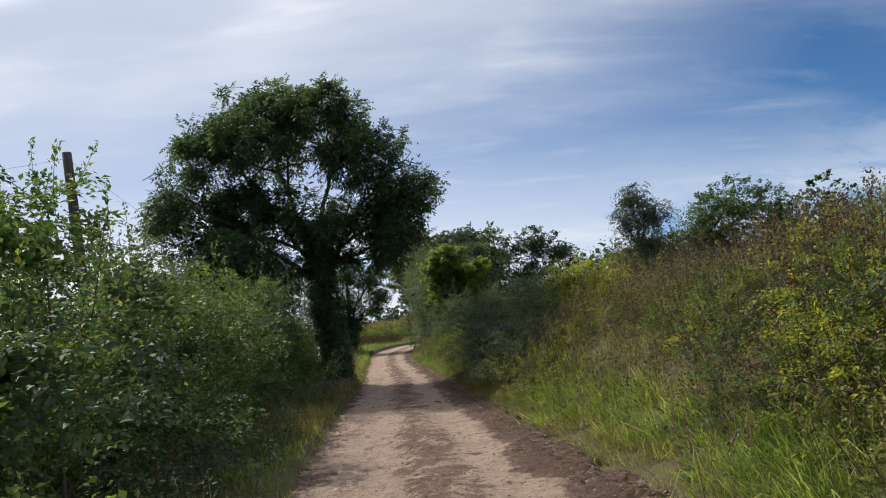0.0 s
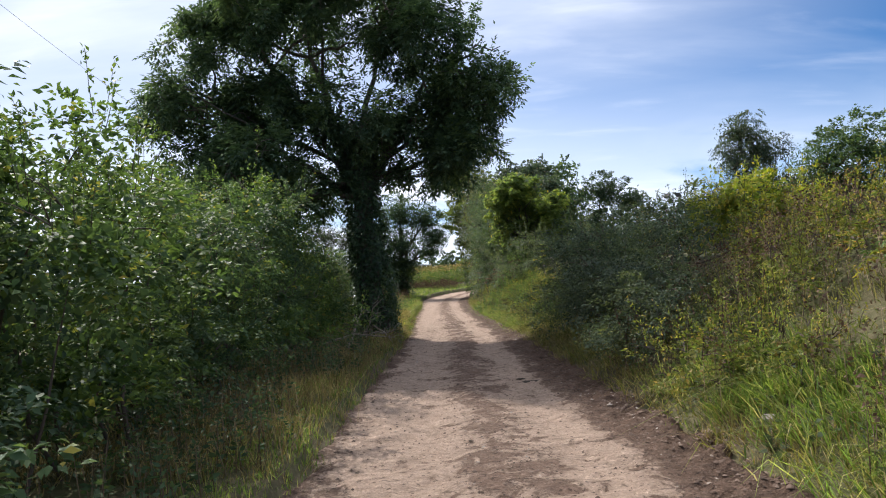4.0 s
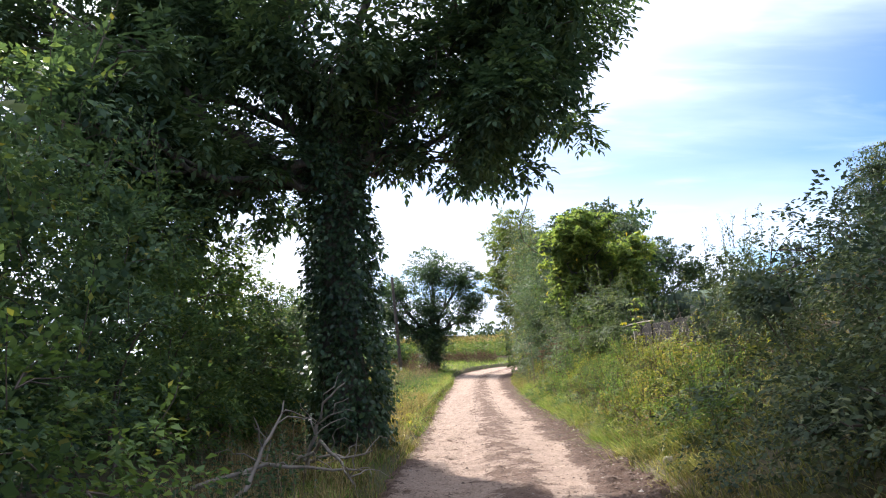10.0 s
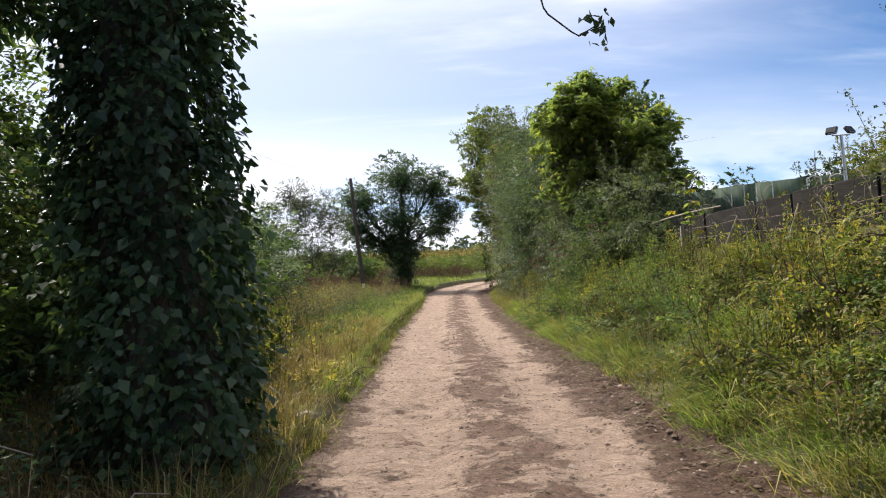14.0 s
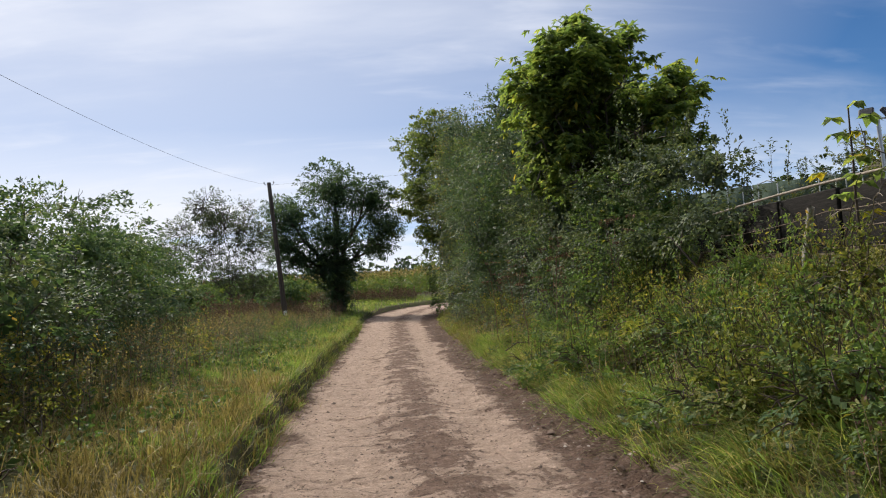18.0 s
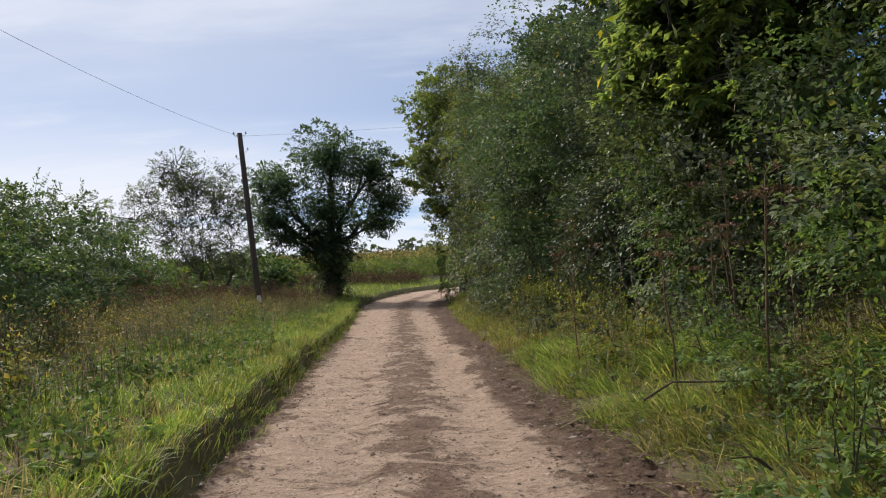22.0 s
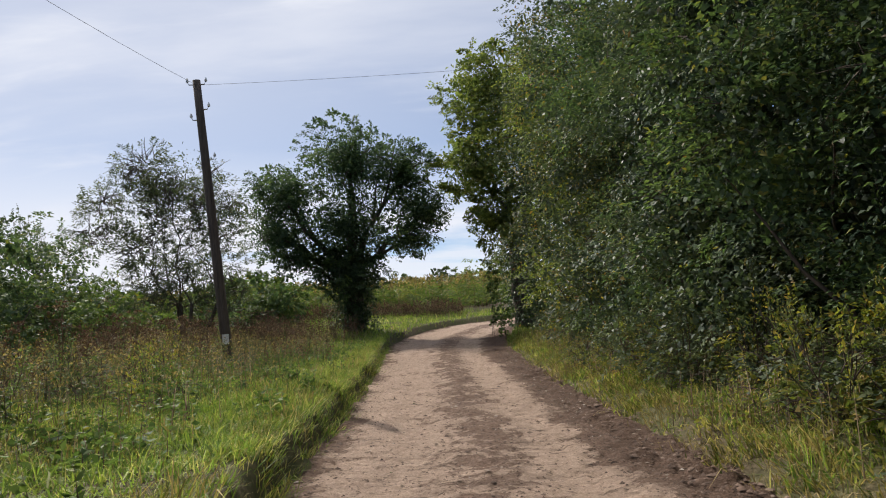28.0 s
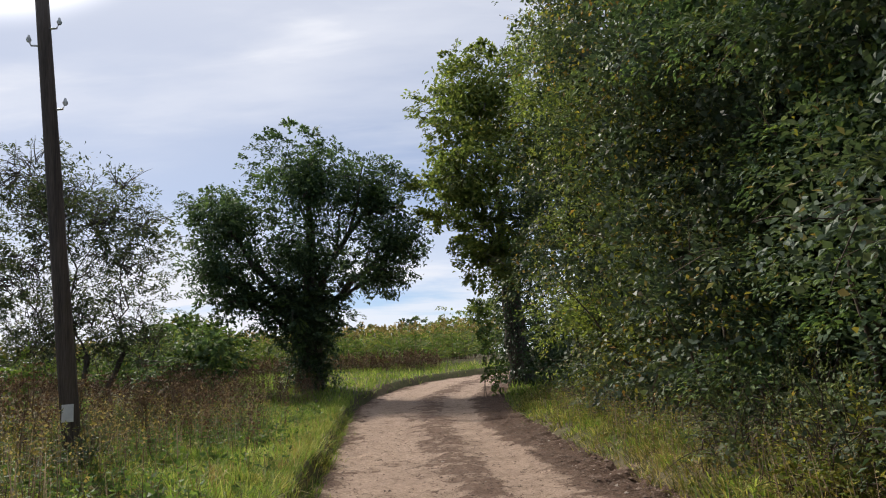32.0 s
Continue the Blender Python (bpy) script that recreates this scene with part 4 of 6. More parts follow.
def hedge_run(name, label, knots, step, leaves_each, leaf, ratio, mats, group, wide=1.1, shoots=10, shoot_len=0.6, extra=None, category="hedge", foot=0.3, face=None, jag=0.3, reach=0.34, fill=0.13):
    """Bushes in a row; knots: y, x of the row's middle, height."""
    y, end = knots[0][0], knots[-1][0]
    k = np.asarray(knots, float)
    i = 0
    while y < end:
        x, h = np.interp(y, k[:, 0], k[:, 1]), np.interp(y, k[:, 0], k[:, 2])
        g = float(ground_at(x, y)[0])
        h = h * rng.uniform(0.9, 1.1)
        blobs = []
        levels = max(2, int(round(h / 1.15)))
        for j in range(levels):
            f = (j + 0.5) / levels
            for q in range(2):
                w = wide * (1.0 - 0.3 * f) * rng.uniform(0.72 - 0.25 * (jag > 0.5), 1.1)
                blobs.append((x + float(np.clip(rng.normal() * jag * wide, -0.9, 0.9)), y + (q - 0.5) * step * 0.6 + rng.normal() * 0.25, g + foot + (h - foot) * f * 0.92 + rng.normal() * 0.12, w, step * rng.uniform(0.36, 0.58), (h - foot) / levels * rng.uniform(0.55, 0.85)))
        shrub(name, label, (x, y), blobs, leaves_each, leaf, ratio, mats[i % len(mats)], category, shoots=shoots, shoot_len=shoot_len, group=group, extra=extra, face=face, reach=reach, fill=fill)
        y += step * rng.uniform(0.85, 1.1)
        i += 1


def scatter(n, y0, y1, d0, d1, side):
    """Random places beside the lane, d0 to d1 metres off its edge; side -1 left, 1 right."""
    y = rng.uniform(y0, y1, n)
    d = rng.uniform(0, 1, n) ** 1.0 * (d1 - d0) + d0
    cx, w = np.interp(y, LINE[:, 1], LINE[:, 0]), np.interp(y, LINE[:, 1], LINE[:, 2])
    x = cx + side * (w + d)
    return np.stack([x, y, ground_at(x, y)], 1)


def tufted(n, y0, y1, d0, d1, side, tuft=0.12, per=18):
    c = scatter(max(n // per, 1), y0, y1, d0, d1, side)
    p = np.repeat(c, per, 0)
    p[:, :2] += rng.normal(size=(len(p), 2)) * tuft
    p[:, 2] = ground_at(p[:, 0], p[:, 1])
    return p


def clumped(n, y0, y1, d0, d1, side, tuft=0.22, per=9):
    """Places in loose clumps beside the lane."""
    p = tufted(n, y0, y1, d0, d1, side, tuft, per)
    o, w = lane(p[:, 0], p[:, 1])
    return p[np.abs(o) > w + 0.05]


def grass(name, label, pts, low, high, mat, width=0.007, lean=0.45, tilt=(0, 0, 1), far=False):
    h = rng.uniform(low, high, len(pts)) * np.clip(0.8 + 0.5 * wobble(pts[:, 0], pts[:, 1], 0.8, 5) + 0.35 * wobble(pts[:, 0], pts[:, 1], 0.3, 2), 0.25, 2)
    ax = unit(np.array(tilt, float) + rng.normal(size=(len(pts), 3)) * 0.16)
    v, f = (spear_mesh if far else blade_mesh)(pts - [0, 0, 0.01], ax, h, width * rng.uniform(0.6, 1.4, len(pts)), lean)
    return tagged(mesh_from(name, v, f, mat), label, "grass", kind="stuff")


def weeds(name, label, pts, low, high, leaf_mat, per=16, leaf=0.07, ratio=0.4, head=10, head_mat=None, head_size=0.035, stalk=0.006, lean=0.12, bare=0.15, head_len=0.3):
    """Tall stalks with leaves up their length and a seed head at the top."""
    n = len(pts)
    root = thing(name, tuple(pts.mean(0)), label, "weeds", kind="stuff")
    h = rng.uniform(low, high, n)
    ax = unit(np.array([0, 0, 1.0]) + rng.normal(size=(n, 3)) * lean)
    tip = pts + ax * h[:, None]
    side = unit(np.cross(ax, rand_dirs(n))) * stalk
    side2 = np.cross(ax, side)
    a = np.stack([pts + side, pts - side * 0.5 + side2 * 0.87, pts - side * 0.5 - side2 * 0.87, tip], 1)
    i = np.arange(n)[:, None] * 4
    mesh_from("stalks", a.reshape(-1, 3), np.vstack([i + [0, 1, 3], i + [1, 2, 3], i + [2, 0, 3]]), STALK, root)
    if per:
        k = np.repeat(np.arange(n), per)
        t = rng.uniform(bare, 0.95, len(k))
        p = pts[k] + ax[k] * (h[k] * t)[:, None] + rng.normal(size=(len(k), 3)) * 0.012
        d = rand_dirs(len(k)) * [1, 1, 0.3] + [0, 0, 0.25]
        v, f = leaf_mesh(p, d, leaf * rng.uniform(0.6, 1.4, len(k)) * (1.25 - 0.7 * t), ratio, 0.2)
        mesh_from("leaves", v, f, leaf_mat, root)
    if head:
        k = np.repeat(np.arange(n), head)
        t = rng.uniform(1 - head_len, 1.02, len(k))
        p = pts[k] + ax[k] * (h[k] * t)[:, None] + rng.normal(size=(len(k), 3)) * 0.03
        v, f = leaf_mesh(p, rand_dirs(len(k)) + [0, 0, 0.6], head_size * rng.uniform(0.6, 1.5, len(k)), 0.6, 0.2)
        mesh_from("seed_heads", v, f, head_mat or SEED, root)
    return root


def umbels(name, label, pts, low, high):
    """Dead hogweed: bare ribbed stalks that carry flat brown umbels."""
    for q in pts:
        root = thing(name, tuple(q), label, "weed", "dead umbels on the verge")
        t = Tubes()
        h = rng.uniform(low, high)
        top = q + np.array([rng.normal() * 0.1, rng.normal() * 0.1, h])
        t.add(bend(q - [0, 0, 0.05], top, 0, 6, 0.012), np.linspace(0.011, 0.005, 6), 5)
        heads = [(top, 0.13)]
        for _ in range(rng.integers(2, 5)):
            s = q + (top - q) * rng.uniform(0.5, 0.85)
            e = s + np.array([rng.normal() * 0.16, rng.normal() * 0.16, rng.uniform(0.15, 0.32)])
            t.add(bend(s, e, -0.03, 4), np.linspace(0.006, 0.003, 4), 4)
            heads.append((e, 0.085))
        vs, fs, n = [], [], 0
        for e, r in heads:
            for j in range(9):
                a = rng.uniform(0, 6.28)
                k = rng.uniform(0.3, 1) ** 0.6 * r
                o = e + np.array([math.cos(a) * k, math.sin(a) * k, 0.07 - k * 0.25])
                t.add(np.array([e, o]), 0.0016, 3)
                v, f = leaf_mesh(np.repeat(o[None], 3, 0) + rng.normal(size=(3, 3)) * 0.008, rand_dirs(3) + [0, 0, 0.8], np.full(3, 0.034), 0.7)
                vs.append(v)
                fs.append(f + n)
                n += len(v)
        t.make("stalk", STALK, root)
        tagged(mesh_from("seed_umbel", np.vstack(vs), np.vstack(fs), SEED, root), kind="stuff")


def mounds(name, label, spots, r, h, leaves, leaf, ratio, mats, group, shoots=7, shoot_len=0.35, category="weeds", extra=None):
    """Low leafy mounds of rank growth, one thing each."""
    for i, (x, y, z) in enumerate(spots):
        a, b = r * rng.uniform(0.75, 1.3), h * rng.uniform(0.7, 1.3)
        blobs = [(x, y, z + b * 0.35, a, a * 1.1, b * 0.7), (x + rng.normal() * a * 0.5, y + rng.normal() * a * 0.6, z + b * 0.6, a * 0.7, a * 0.7, b * 0.55), (x + rng.normal() * a * 0.6, y + rng.normal() * a * 0.8, z + b * 0.25, a * 0.7, a * 0.8, b * 0.5)]
        shrub(name, label, (x, y), blobs, leaves, leaf, ratio, mats[i % len(mats)], category, shoots=shoots, shoot_len=shoot_len, group=group, stem_count=2, reach=0.22, fill=0.12, extra=extra, face=(-0.8, -0.4, 0.5))


# ---- left of the lane ----
hedge_run("hedge_bush", "dense green roadside hedge bush in shade", [(-1.2, -3.0, 2.6), (3, -3.1, 3.0), (7, -3.2, 3.25), (12, -3.3, 3.3), (16, -3.4, 3.0), (19, -3.5, 3.4), (23.5, -3.6, 3.9)], 2.1, 9500, 0.066, 0.55, [LEAF_HEDGE, LEAF_BRIGHT, LEAF_HEDGE], "bushes of the shaded hedge", 1.25, 30, 0.6, face=(1, -0.3, 0.2))
shrub("hedge_bush", "tall shaded bush beside the ash trunk", (-4.4, 26), [(-3.9, 25.4, 1.3, 1.2, 1.3, 1.2), (-4.2, 26.0, 3.0, 1.2, 1.4, 1.2), (-3.6, 26.8, 1.0, 0.9, 0.8, 0.9), (-4.2, 29, 1.3, 1.1, 1.2, 1.0)], 15000, 0.075, 0.55, LEAF_BRIGHT, "hedge", group="bushes of the shaded hedge", shoots=8, shoot_len=0.4, face=(1, -0.3, 0.2))
shrub("hedge_bush", "bright green bush behind the ash trunk", (-4.4, 29.6), [(-4.0, 29.4, 1.9, 1.2, 1.3, 1.3), (-4.5, 30.0, 3.2, 1.2, 1.4, 1.1), (-5.4, 28.6, 3.0, 1.3, 1.3, 1.3), (-3.3, 29.6, 1.0, 0.8, 0.9, 0.8)], 11000, 0.075, 0.55, LEAF_BRIGHT, "hedge", group="bushes of the shaded hedge", shoots=10, shoot_len=0.4)
tree("ash_tree", "large ash tree with an ivy-clad trunk beside the lane", (-1.56, 26.65, 0.25), (-1.85, 26.9, 5.3), 0.32,
     [(-3.1, 27.4, 9.4, 3.0, 3.0, 2.5), (-6.1, 27.5, 7.6, 1.9, 2.6, 1.9), (-5.2, 27.8, 9.9, 1.6, 1.9, 1.6), (1.0, 27.2, 8.0, 2.0, 2.5, 2.0), (1.6, 27.2, 6.6, 1.6, 2.1, 1.2), (-0.7, 27.5, 10.1, 1.8, 2.1, 1.6), (-5.6, 27.0, 5.4, 2.0, 2.3, 1.2),
      (1.2, 27.2, 5.4, 1.5, 1.8, 0.8), (-2.6, 27.2, 6.7, 2.5, 2.5, 1.4), (0.3, 27.3, 4.8, 1.0, 1.2, 0.6), (-4.4, 24.6, 4.7, 1.9, 1.4, 1.0), (-3.4, 26.8, 4.2, 1.5, 1.3, 1.0), (-5.5, 25.5, 3.8, 1.8, 1.5, 0.9), (-0.7, 26.9, 4.9, 0.7, 0.8, 0.8), (-0.6, 27.1, 6.2, 1.4, 1.4, 1.0), (-6.9, 27.6, 7.0, 1.2, 1.8, 1.3)],
     760, 7, 4, 0.15, 0.46, LEAF_ASH, 0.46, 0.3, "pinnate", ivy=(0.0, 6.2, 0.58, 21000), shown=500, fill=6, knobs=8, knob=0.4, inner=0.6)
hedge_run("field_hedge_bush", "dense grey-green field hedge bush", [(28.4, -3.8, 2.3), (31, -3.95, 2.4), (35, -4.3, 2.6), (38, -4.8, 2.65), (41.5, -5.7, 2.7)], 2.0, 8200, 0.068, 0.5, [LEAF_HEDGE, LEAF_GREY, LEAF_HEDGE], "bushes of the field hedge", 1.4, 18, 0.3, face=(1, -0.3, 0.2))
hedge_run("field_hedge_bush", "grey-green field hedge bush with ragged shoots", [(42.6, -5.95, 2.7), (46, -6.6, 2.75), (54, -8.2, 3.1), (63, -9.8, 3.4)], 2.2, 5600, 0.085, 0.5, [LEAF_HEDGE, LEAF_HEDGE, LEAF_GREY], "bushes of the field hedge", 1.5, 14, 0.5, face=(1, -0.3, 0.2))
shrub("hazel_bush", "bright green bush at the end of the hedge", (-8.2, 60), [(-8.3, 60, 1.9, 1.6, 1.6, 0.9), (-7.2, 61, 1.4, 1.2, 1.3, 0.9)], 5000, 0.11, 0.55, LEAF_BRIGHT, shoots=12)
tree("willow_tree", "thin feathery many-stemmed willow tree", (-7.9, 67.2, 0.6), (-8.0, 67.3, 2.2), 0.075,
     [(-8.2, 67.3, 6.2, 2.0, 1.7, 1.9), (-9.9, 67.3, 4.9, 1.6, 1.5, 1.6), (-6.7, 67.3, 5.1, 1.4, 1.4, 1.6), (-8.0, 67.2, 3.6, 2.3, 1.6, 1.2), (-8.9, 67.3, 6.5, 1.2, 1.1, 1.2), (-7.2, 67.2, 2.4, 1.8, 1.4, 1.0), (-9.3, 67.3, 2.4, 1.6, 1.4, 1.0)], 430, 6, 12, 0.105, 0.36, LEAF_GREY, 0.55, 0.12, stems=6, shown=900, inner=0.3, fill=8, knobs=10, knob=0.4)
tree("ash_tree", "dark round-headed tree with an ivy-covered trunk shading the lane", (-2.7, 75.2, 0.3), (-2.8, 75.2, 3.2), 0.5,
     [(-2.4, 75, 8.5, 2.6, 2.6, 2.2), (-5.7, 75, 7.1, 1.9, 2.2, 1.8), (-0.1, 75, 7.9, 1.6, 2.2, 1.8), (0.8, 74.8, 6.0, 1.6, 2.0, 1.3), (-6.0, 75, 5.3, 1.7, 2.0, 1.3), (-2.8, 75, 5.6, 2.8, 2.6, 1.8), (-2.8, 75, 3.4, 1.9, 1.6, 1.5), (0.1, 74.6, 4.7, 1.5, 1.6, 0.8), (-5.0, 75, 4.2, 1.5, 1.7, 0.9)],
     640, 6, 9, 0.14, 0.55, LEAF_ASH, 0.5, 0.3, ivy=(0.0, 3.4, 1.1, 5000), shown=160, fill=34, knobs=11, knob=0.38, inner=0.65)
shrub("ivy_mass", "dark mass of ivy wrapped round the tree's trunk", (-2.75, 74.9), [(-2.7, 74.9, 1.2, 0.95, 0.9, 1.1), (-2.8, 74.9, 2.7, 1.35, 1.2, 1.2), (-3.0, 75, 4.1, 1.9, 1.4, 1.0)], 5000, 0.13, 0.75, LEAF_IVY, "ivy", reach=0.35, fill=0.5)
hedge_run("field_hedge_bush", "green hedge bush under the dark trees", [(69, -5.2, 2.2), (74, -6.6, 2.7), (79, -9, 2.8), (84, -13, 3.0)], 2.3, 3000, 0.16, 0.5, [LEAF_HEDGE, LEAF_BRIGHT, LEAF_HEDGE], "bushes behind the pole", 1.5, 8, 0.4)
hedge_run("field_hedge_bush", "far field hedge bush behind the verge", [(64, -13, 2.6), (76, -17, 2.8)], 2.6, 2200, 0.18, 0.5, [LEAF_HEDGE, LEAF_GREY], "bushes behind the pole", 1.7, 6, 0.4)

shrub("bramble_bush", "bramble spray with yellowing leaves at the hedge foot", (-1.6, 3.1), [(-1.5, 3.1, 0.5, 0.3, 0.5, 0.4), (-1.62, 2.7, 0.62, 0.3, 0.4, 0.45)], 700, 0.06, 0.72, LEAF_BRIGHT, shoots=16, shoot_len=0.6, extra=(LEAF_YELLOW, 40), reach=0.2)
shrub("bramble_bush", "yellowing bramble bush on the bank", (4.1, 5.6), [(3.9, 5.4, 1.0, 0.6, 0.8, 0.5), (4.4, 6.1, 1.35, 0.7, 0.8, 0.5), (3.6, 4.6, 0.75, 0.5, 0.6, 0.4)], 4200, 0.045, 0.5, LEAF_ELDER, shoots=24, shoot_len=0.45, extra=(LEAF_YELLOW, 120), face=(-0.8, -0.4, 0.4))

for y in range(30, 64, 4):
    x, h = float(np.interp(y, [29, 36, 41.5, 63], [-5.6, -6.2, -7.3, -11.8])), 2.7
    z = float(ground_at(x, y)[0])
    shrub("field_hedge_bush", "dense older growth behind the field hedge", (x, y), [(x, y, z + h * 0.32, 1.2, 2.2, h * 0.36), (x, y + 0.6, z + h * 0.68, 1.0, 2.1, h * 0.32)], 2200, 0.14, 0.6, LEAF_HEDGE, "hedge", group="bushes of the field hedge", shoots=6, shoot_len=0.3, reach=0.45)
shrub("ivy_column", "bright green ivy column at the end of the tall hedge", (3.6, 71.2), [(3.7, 71.2, 0.9, 0.35, 0.4, 0.7), (3.5, 71.2, 1.9, 0.32, 0.4, 0.7), (3.3, 71.2, 2.8, 0.3, 0.35, 0.6)], 2200, 0.085, 0.7, LEAF_BRIGHT, "ivy", reach=0.2)
shrub("hazel_bush", "rounded green bush beyond the maize", (6.4, 105), [(6.6, 105, 4.2, 2.4, 1.8, 2.2), (5.0, 105, 3.4, 1.5, 1.6, 1.5), (8.6, 105, 4.4, 2.2, 1.8, 2.4)], 5000, 0.24, 0.55, LEAF_MAPLE, reach=0.6)

# ---- right of the lane ----
hedge_run("bramble_bush", "dark bramble and nettle bush on the bank", [(16.6, 3.35, 1.0), (20, 3.6, 1.6), (23, 3.8, 1.85), (24.6, 3.9, 1.2)], 1.7, 10500, 0.048, 0.55, [LEAF_GREY, LEAF_HAWTHORN], "bushes at the foot of the bank", 1.15, 10, 0.4, foot=0.1, face=(-1, -0.3, 0.3))
hedge_run("bramble_bush", "dark scrubby bush higher on the bank", [(19.6, 5.3, 1.0), (22, 5.5, 1.3), (25.4, 5.6, 1.3)], 1.9, 4200, 0.06, 0.55, [LEAF_HAWTHORN, LEAF_GREY], "bushes at the foot of the bank", 1.0, 12, 0.4, foot=0.1, extra=(LEAF_AUTUMN, 200))
shrub("elder_sapling", "yellow-green elder sapling on the bank", (5.6, 18.3), [(5.35, 18.6, 2.5, 0.7, 0.75, 0.7), (6.1, 18.2, 2.3, 0.8, 0.8, 0.7)], 5200, 0.08, 0.42, LEAF_ELDER, shoots=9, shoot_len=0.5, extra=(LEAF_YELLOW, 260))
shrub("hawthorn_bush", "upright hawthorn bush with many thin shoots", (4.65, 27.2), [(4.6, 27.3, 2.3, 0.6, 0.7, 0.9), (4.75, 26.6, 2.0, 0.6, 0.7, 0.8), (4.5, 26.9, 1.3, 0.7, 0.8, 0.6)], 12000, 0.042, 0.6, LEAF_GREY, shoots=46, shoot_len=0.95)
hedge_run("thorn_bush", "green thorn bush below the bank's boards", [(37.2, 4.7, 1.8), (39.4, 4.5, 2.3), (42.4, 4.2, 2.6)], 1.7, 9500, 0.06, 0.55, [LEAF_GREY, LEAF_BRIGHT], "bushes under the chestnut", 1.2, 26, 0.6, foot=0.1)
tree("chestnut_tree", "bright green horse chestnut tree with large leaves", (5.3, 41.6, 1.0), (5.2, 41.6, 2.6), 0.2,
     [(4.8, 41.5, 5.4, 1.4, 1.5, 1.2), (6.2, 41.6, 4.9, 0.95, 1.3, 1.0), (3.8, 41.4, 5.0, 0.85, 1.2, 1.0), (5.4, 41.5, 4.0, 1.5, 1.5, 0.9), (3.9, 41.5, 3.9, 0.9, 1.2, 0.8)], 330, 6, 3, 0.17, 0.42, LEAF_CHESTNUT, 0.32, 0.4, "palmate", shown=160, extra=(LEAF_YELLOW, 60), fill=6, knobs=10, knob=0.42, inner=0.7)
hedge_run("tall_hawthorn", "tall dark overgrown hawthorn hedge standing over the lane", [(43.8, 4.4, 4.3), (49, 4.75, 6.8), (56, 4.7, 8.0)], 2.2, 14500, 0.072, 0.52, [LEAF_HAWTHORN, LEAF_HAWTHORN, LEAF_HEDGE], "tall bushes of the lane's hedge", 1.5, 14, 0.5, extra=(LEAF_AUTUMN, 300), face=(-1, -0.3, 0.2), jag=0.7, reach=0.55, fill=0.36, foot=0.05)
hedge_run("tall_hawthorn", "tall hawthorn with brown and yellowing leaves at its top", [(57, 4.6, 8.4), (61.4, 4.8, 9.8)], 2.2, 12500, 0.085, 0.52, [LEAF_HAWTHORN], "tall bushes of the lane's hedge", 1.7, 14, 0.5, extra=(LEAF_AUTUMN, 3200), face=(-1, -0.3, 0.2), jag=0.7, reach=0.55, fill=0.36, foot=0.05)
hedge_run("tall_hawthorn", "tall green hedge bush near the bend", [(62, 5.0, 10.0), (66.4, 5.9, 10.0)], 2.2, 10000, 0.09, 0.52, [LEAF_MAPLE], "tall bushes of the lane's hedge", 1.6, 14, 0.5, extra=(LEAF_OLIVE, 900), face=(-1, -0.3, 0.2), jag=0.7, reach=0.55, fill=0.36, foot=0.05)
hedge_run("hedge_tree", "dark tree standing in the depth of the tall hedge", [(44.5, 6.5, 5.0), (49, 6.6, 8.2), (56, 6.7, 8.8), (62, 6.7, 9.6), (67, 6.9, 9.6)], 2.2, 5600, 0.125, 0.7, [LEAF_HAWTHORN], "trees inside the tall hedge", 1.9, 6, 0.5, fill=1.5)
hedge_run("hedge_tree", "shaded tree at the back of the tall hedge", [(55, 9.4, 9.0), (67, 9.6, 9.6)], 3.0, 2200, 0.2, 0.7, [LEAF_HEDGE], "trees inside the tall hedge", 2.2, 4, 0.5, fill=1.2)
shrub("ivy_mass", "dark ivy-hung growth under the tree at the bend", (5.3, 70), [(5.2, 69.6, 1.5, 1.1, 1.5, 1.5), (5.2, 70, 4.0, 1.2, 1.6, 1.6), (5.3, 70.6, 6.6, 1.3, 1.6, 1.5)], 6500, 0.1, 0.65, LEAF_IVY, "ivy", reach=0.4, fill=0.5)
tree("field_maple", "light green tree arching over the bend with an ivy-hung trunk", (5.0, 73.5, 0.5), (4.8, 73.5, 5.0), 0.4,
     [(4.3, 73.8, 11.2, 2.7, 2.6, 2.4), (3.4, 73.2, 7.6, 2.0, 2.4, 2.0), (6.8, 74, 9.2, 2.6, 2.6, 3.0), (4.4, 72.6, 5.0, 2.0, 1.8, 1.5)], 420, 8, 9, 0.17, 0.55, LEAF_MAPLE, 0.6, 0.2, ivy=(0.0, 4.6, 0.8, 6000), shown=160, fill=28)
tree("weeping_willow", "willow tree with hanging grey-green branches behind the bank", (18.6, 46.2, 3.0), (18.5, 46.2, 6.0), 0.3,
     [(18.2, 46, 8.8, 1.4, 1.5, 1.4), (19.6, 46.4, 7.6, 1.6, 1.7, 1.6), (17.6, 45.8, 7.2, 1.0, 1.2, 1.4), (19.0, 46.2, 5.6, 1.9, 1.7, 1.5)], 260, 7, 10, 0.13, 0.34, LEAF_HAWTHORN, 0.55, 1.1, shown=120, fill=16)
tree("oak_tree", "dark spreading bushy tree behind the bank", (27.0, 50, 3.4), (27, 50, 5), 0.35,
     [(24.6, 49, 7.0, 2.8, 2.4, 2.1), (27.8, 50, 7.8, 2.9, 2.4, 2.3), (31.0, 50, 7.0, 2.6, 2.4, 2.2), (26, 49, 5.2, 3.2, 2.4, 1.6), (30.5, 49.6, 5.2, 3.0, 2.4, 1.6)], 420, 7, 8, 0.17, 0.55, LEAF_HEDGE, 0.6, 0.1, shown=80, fill=18)
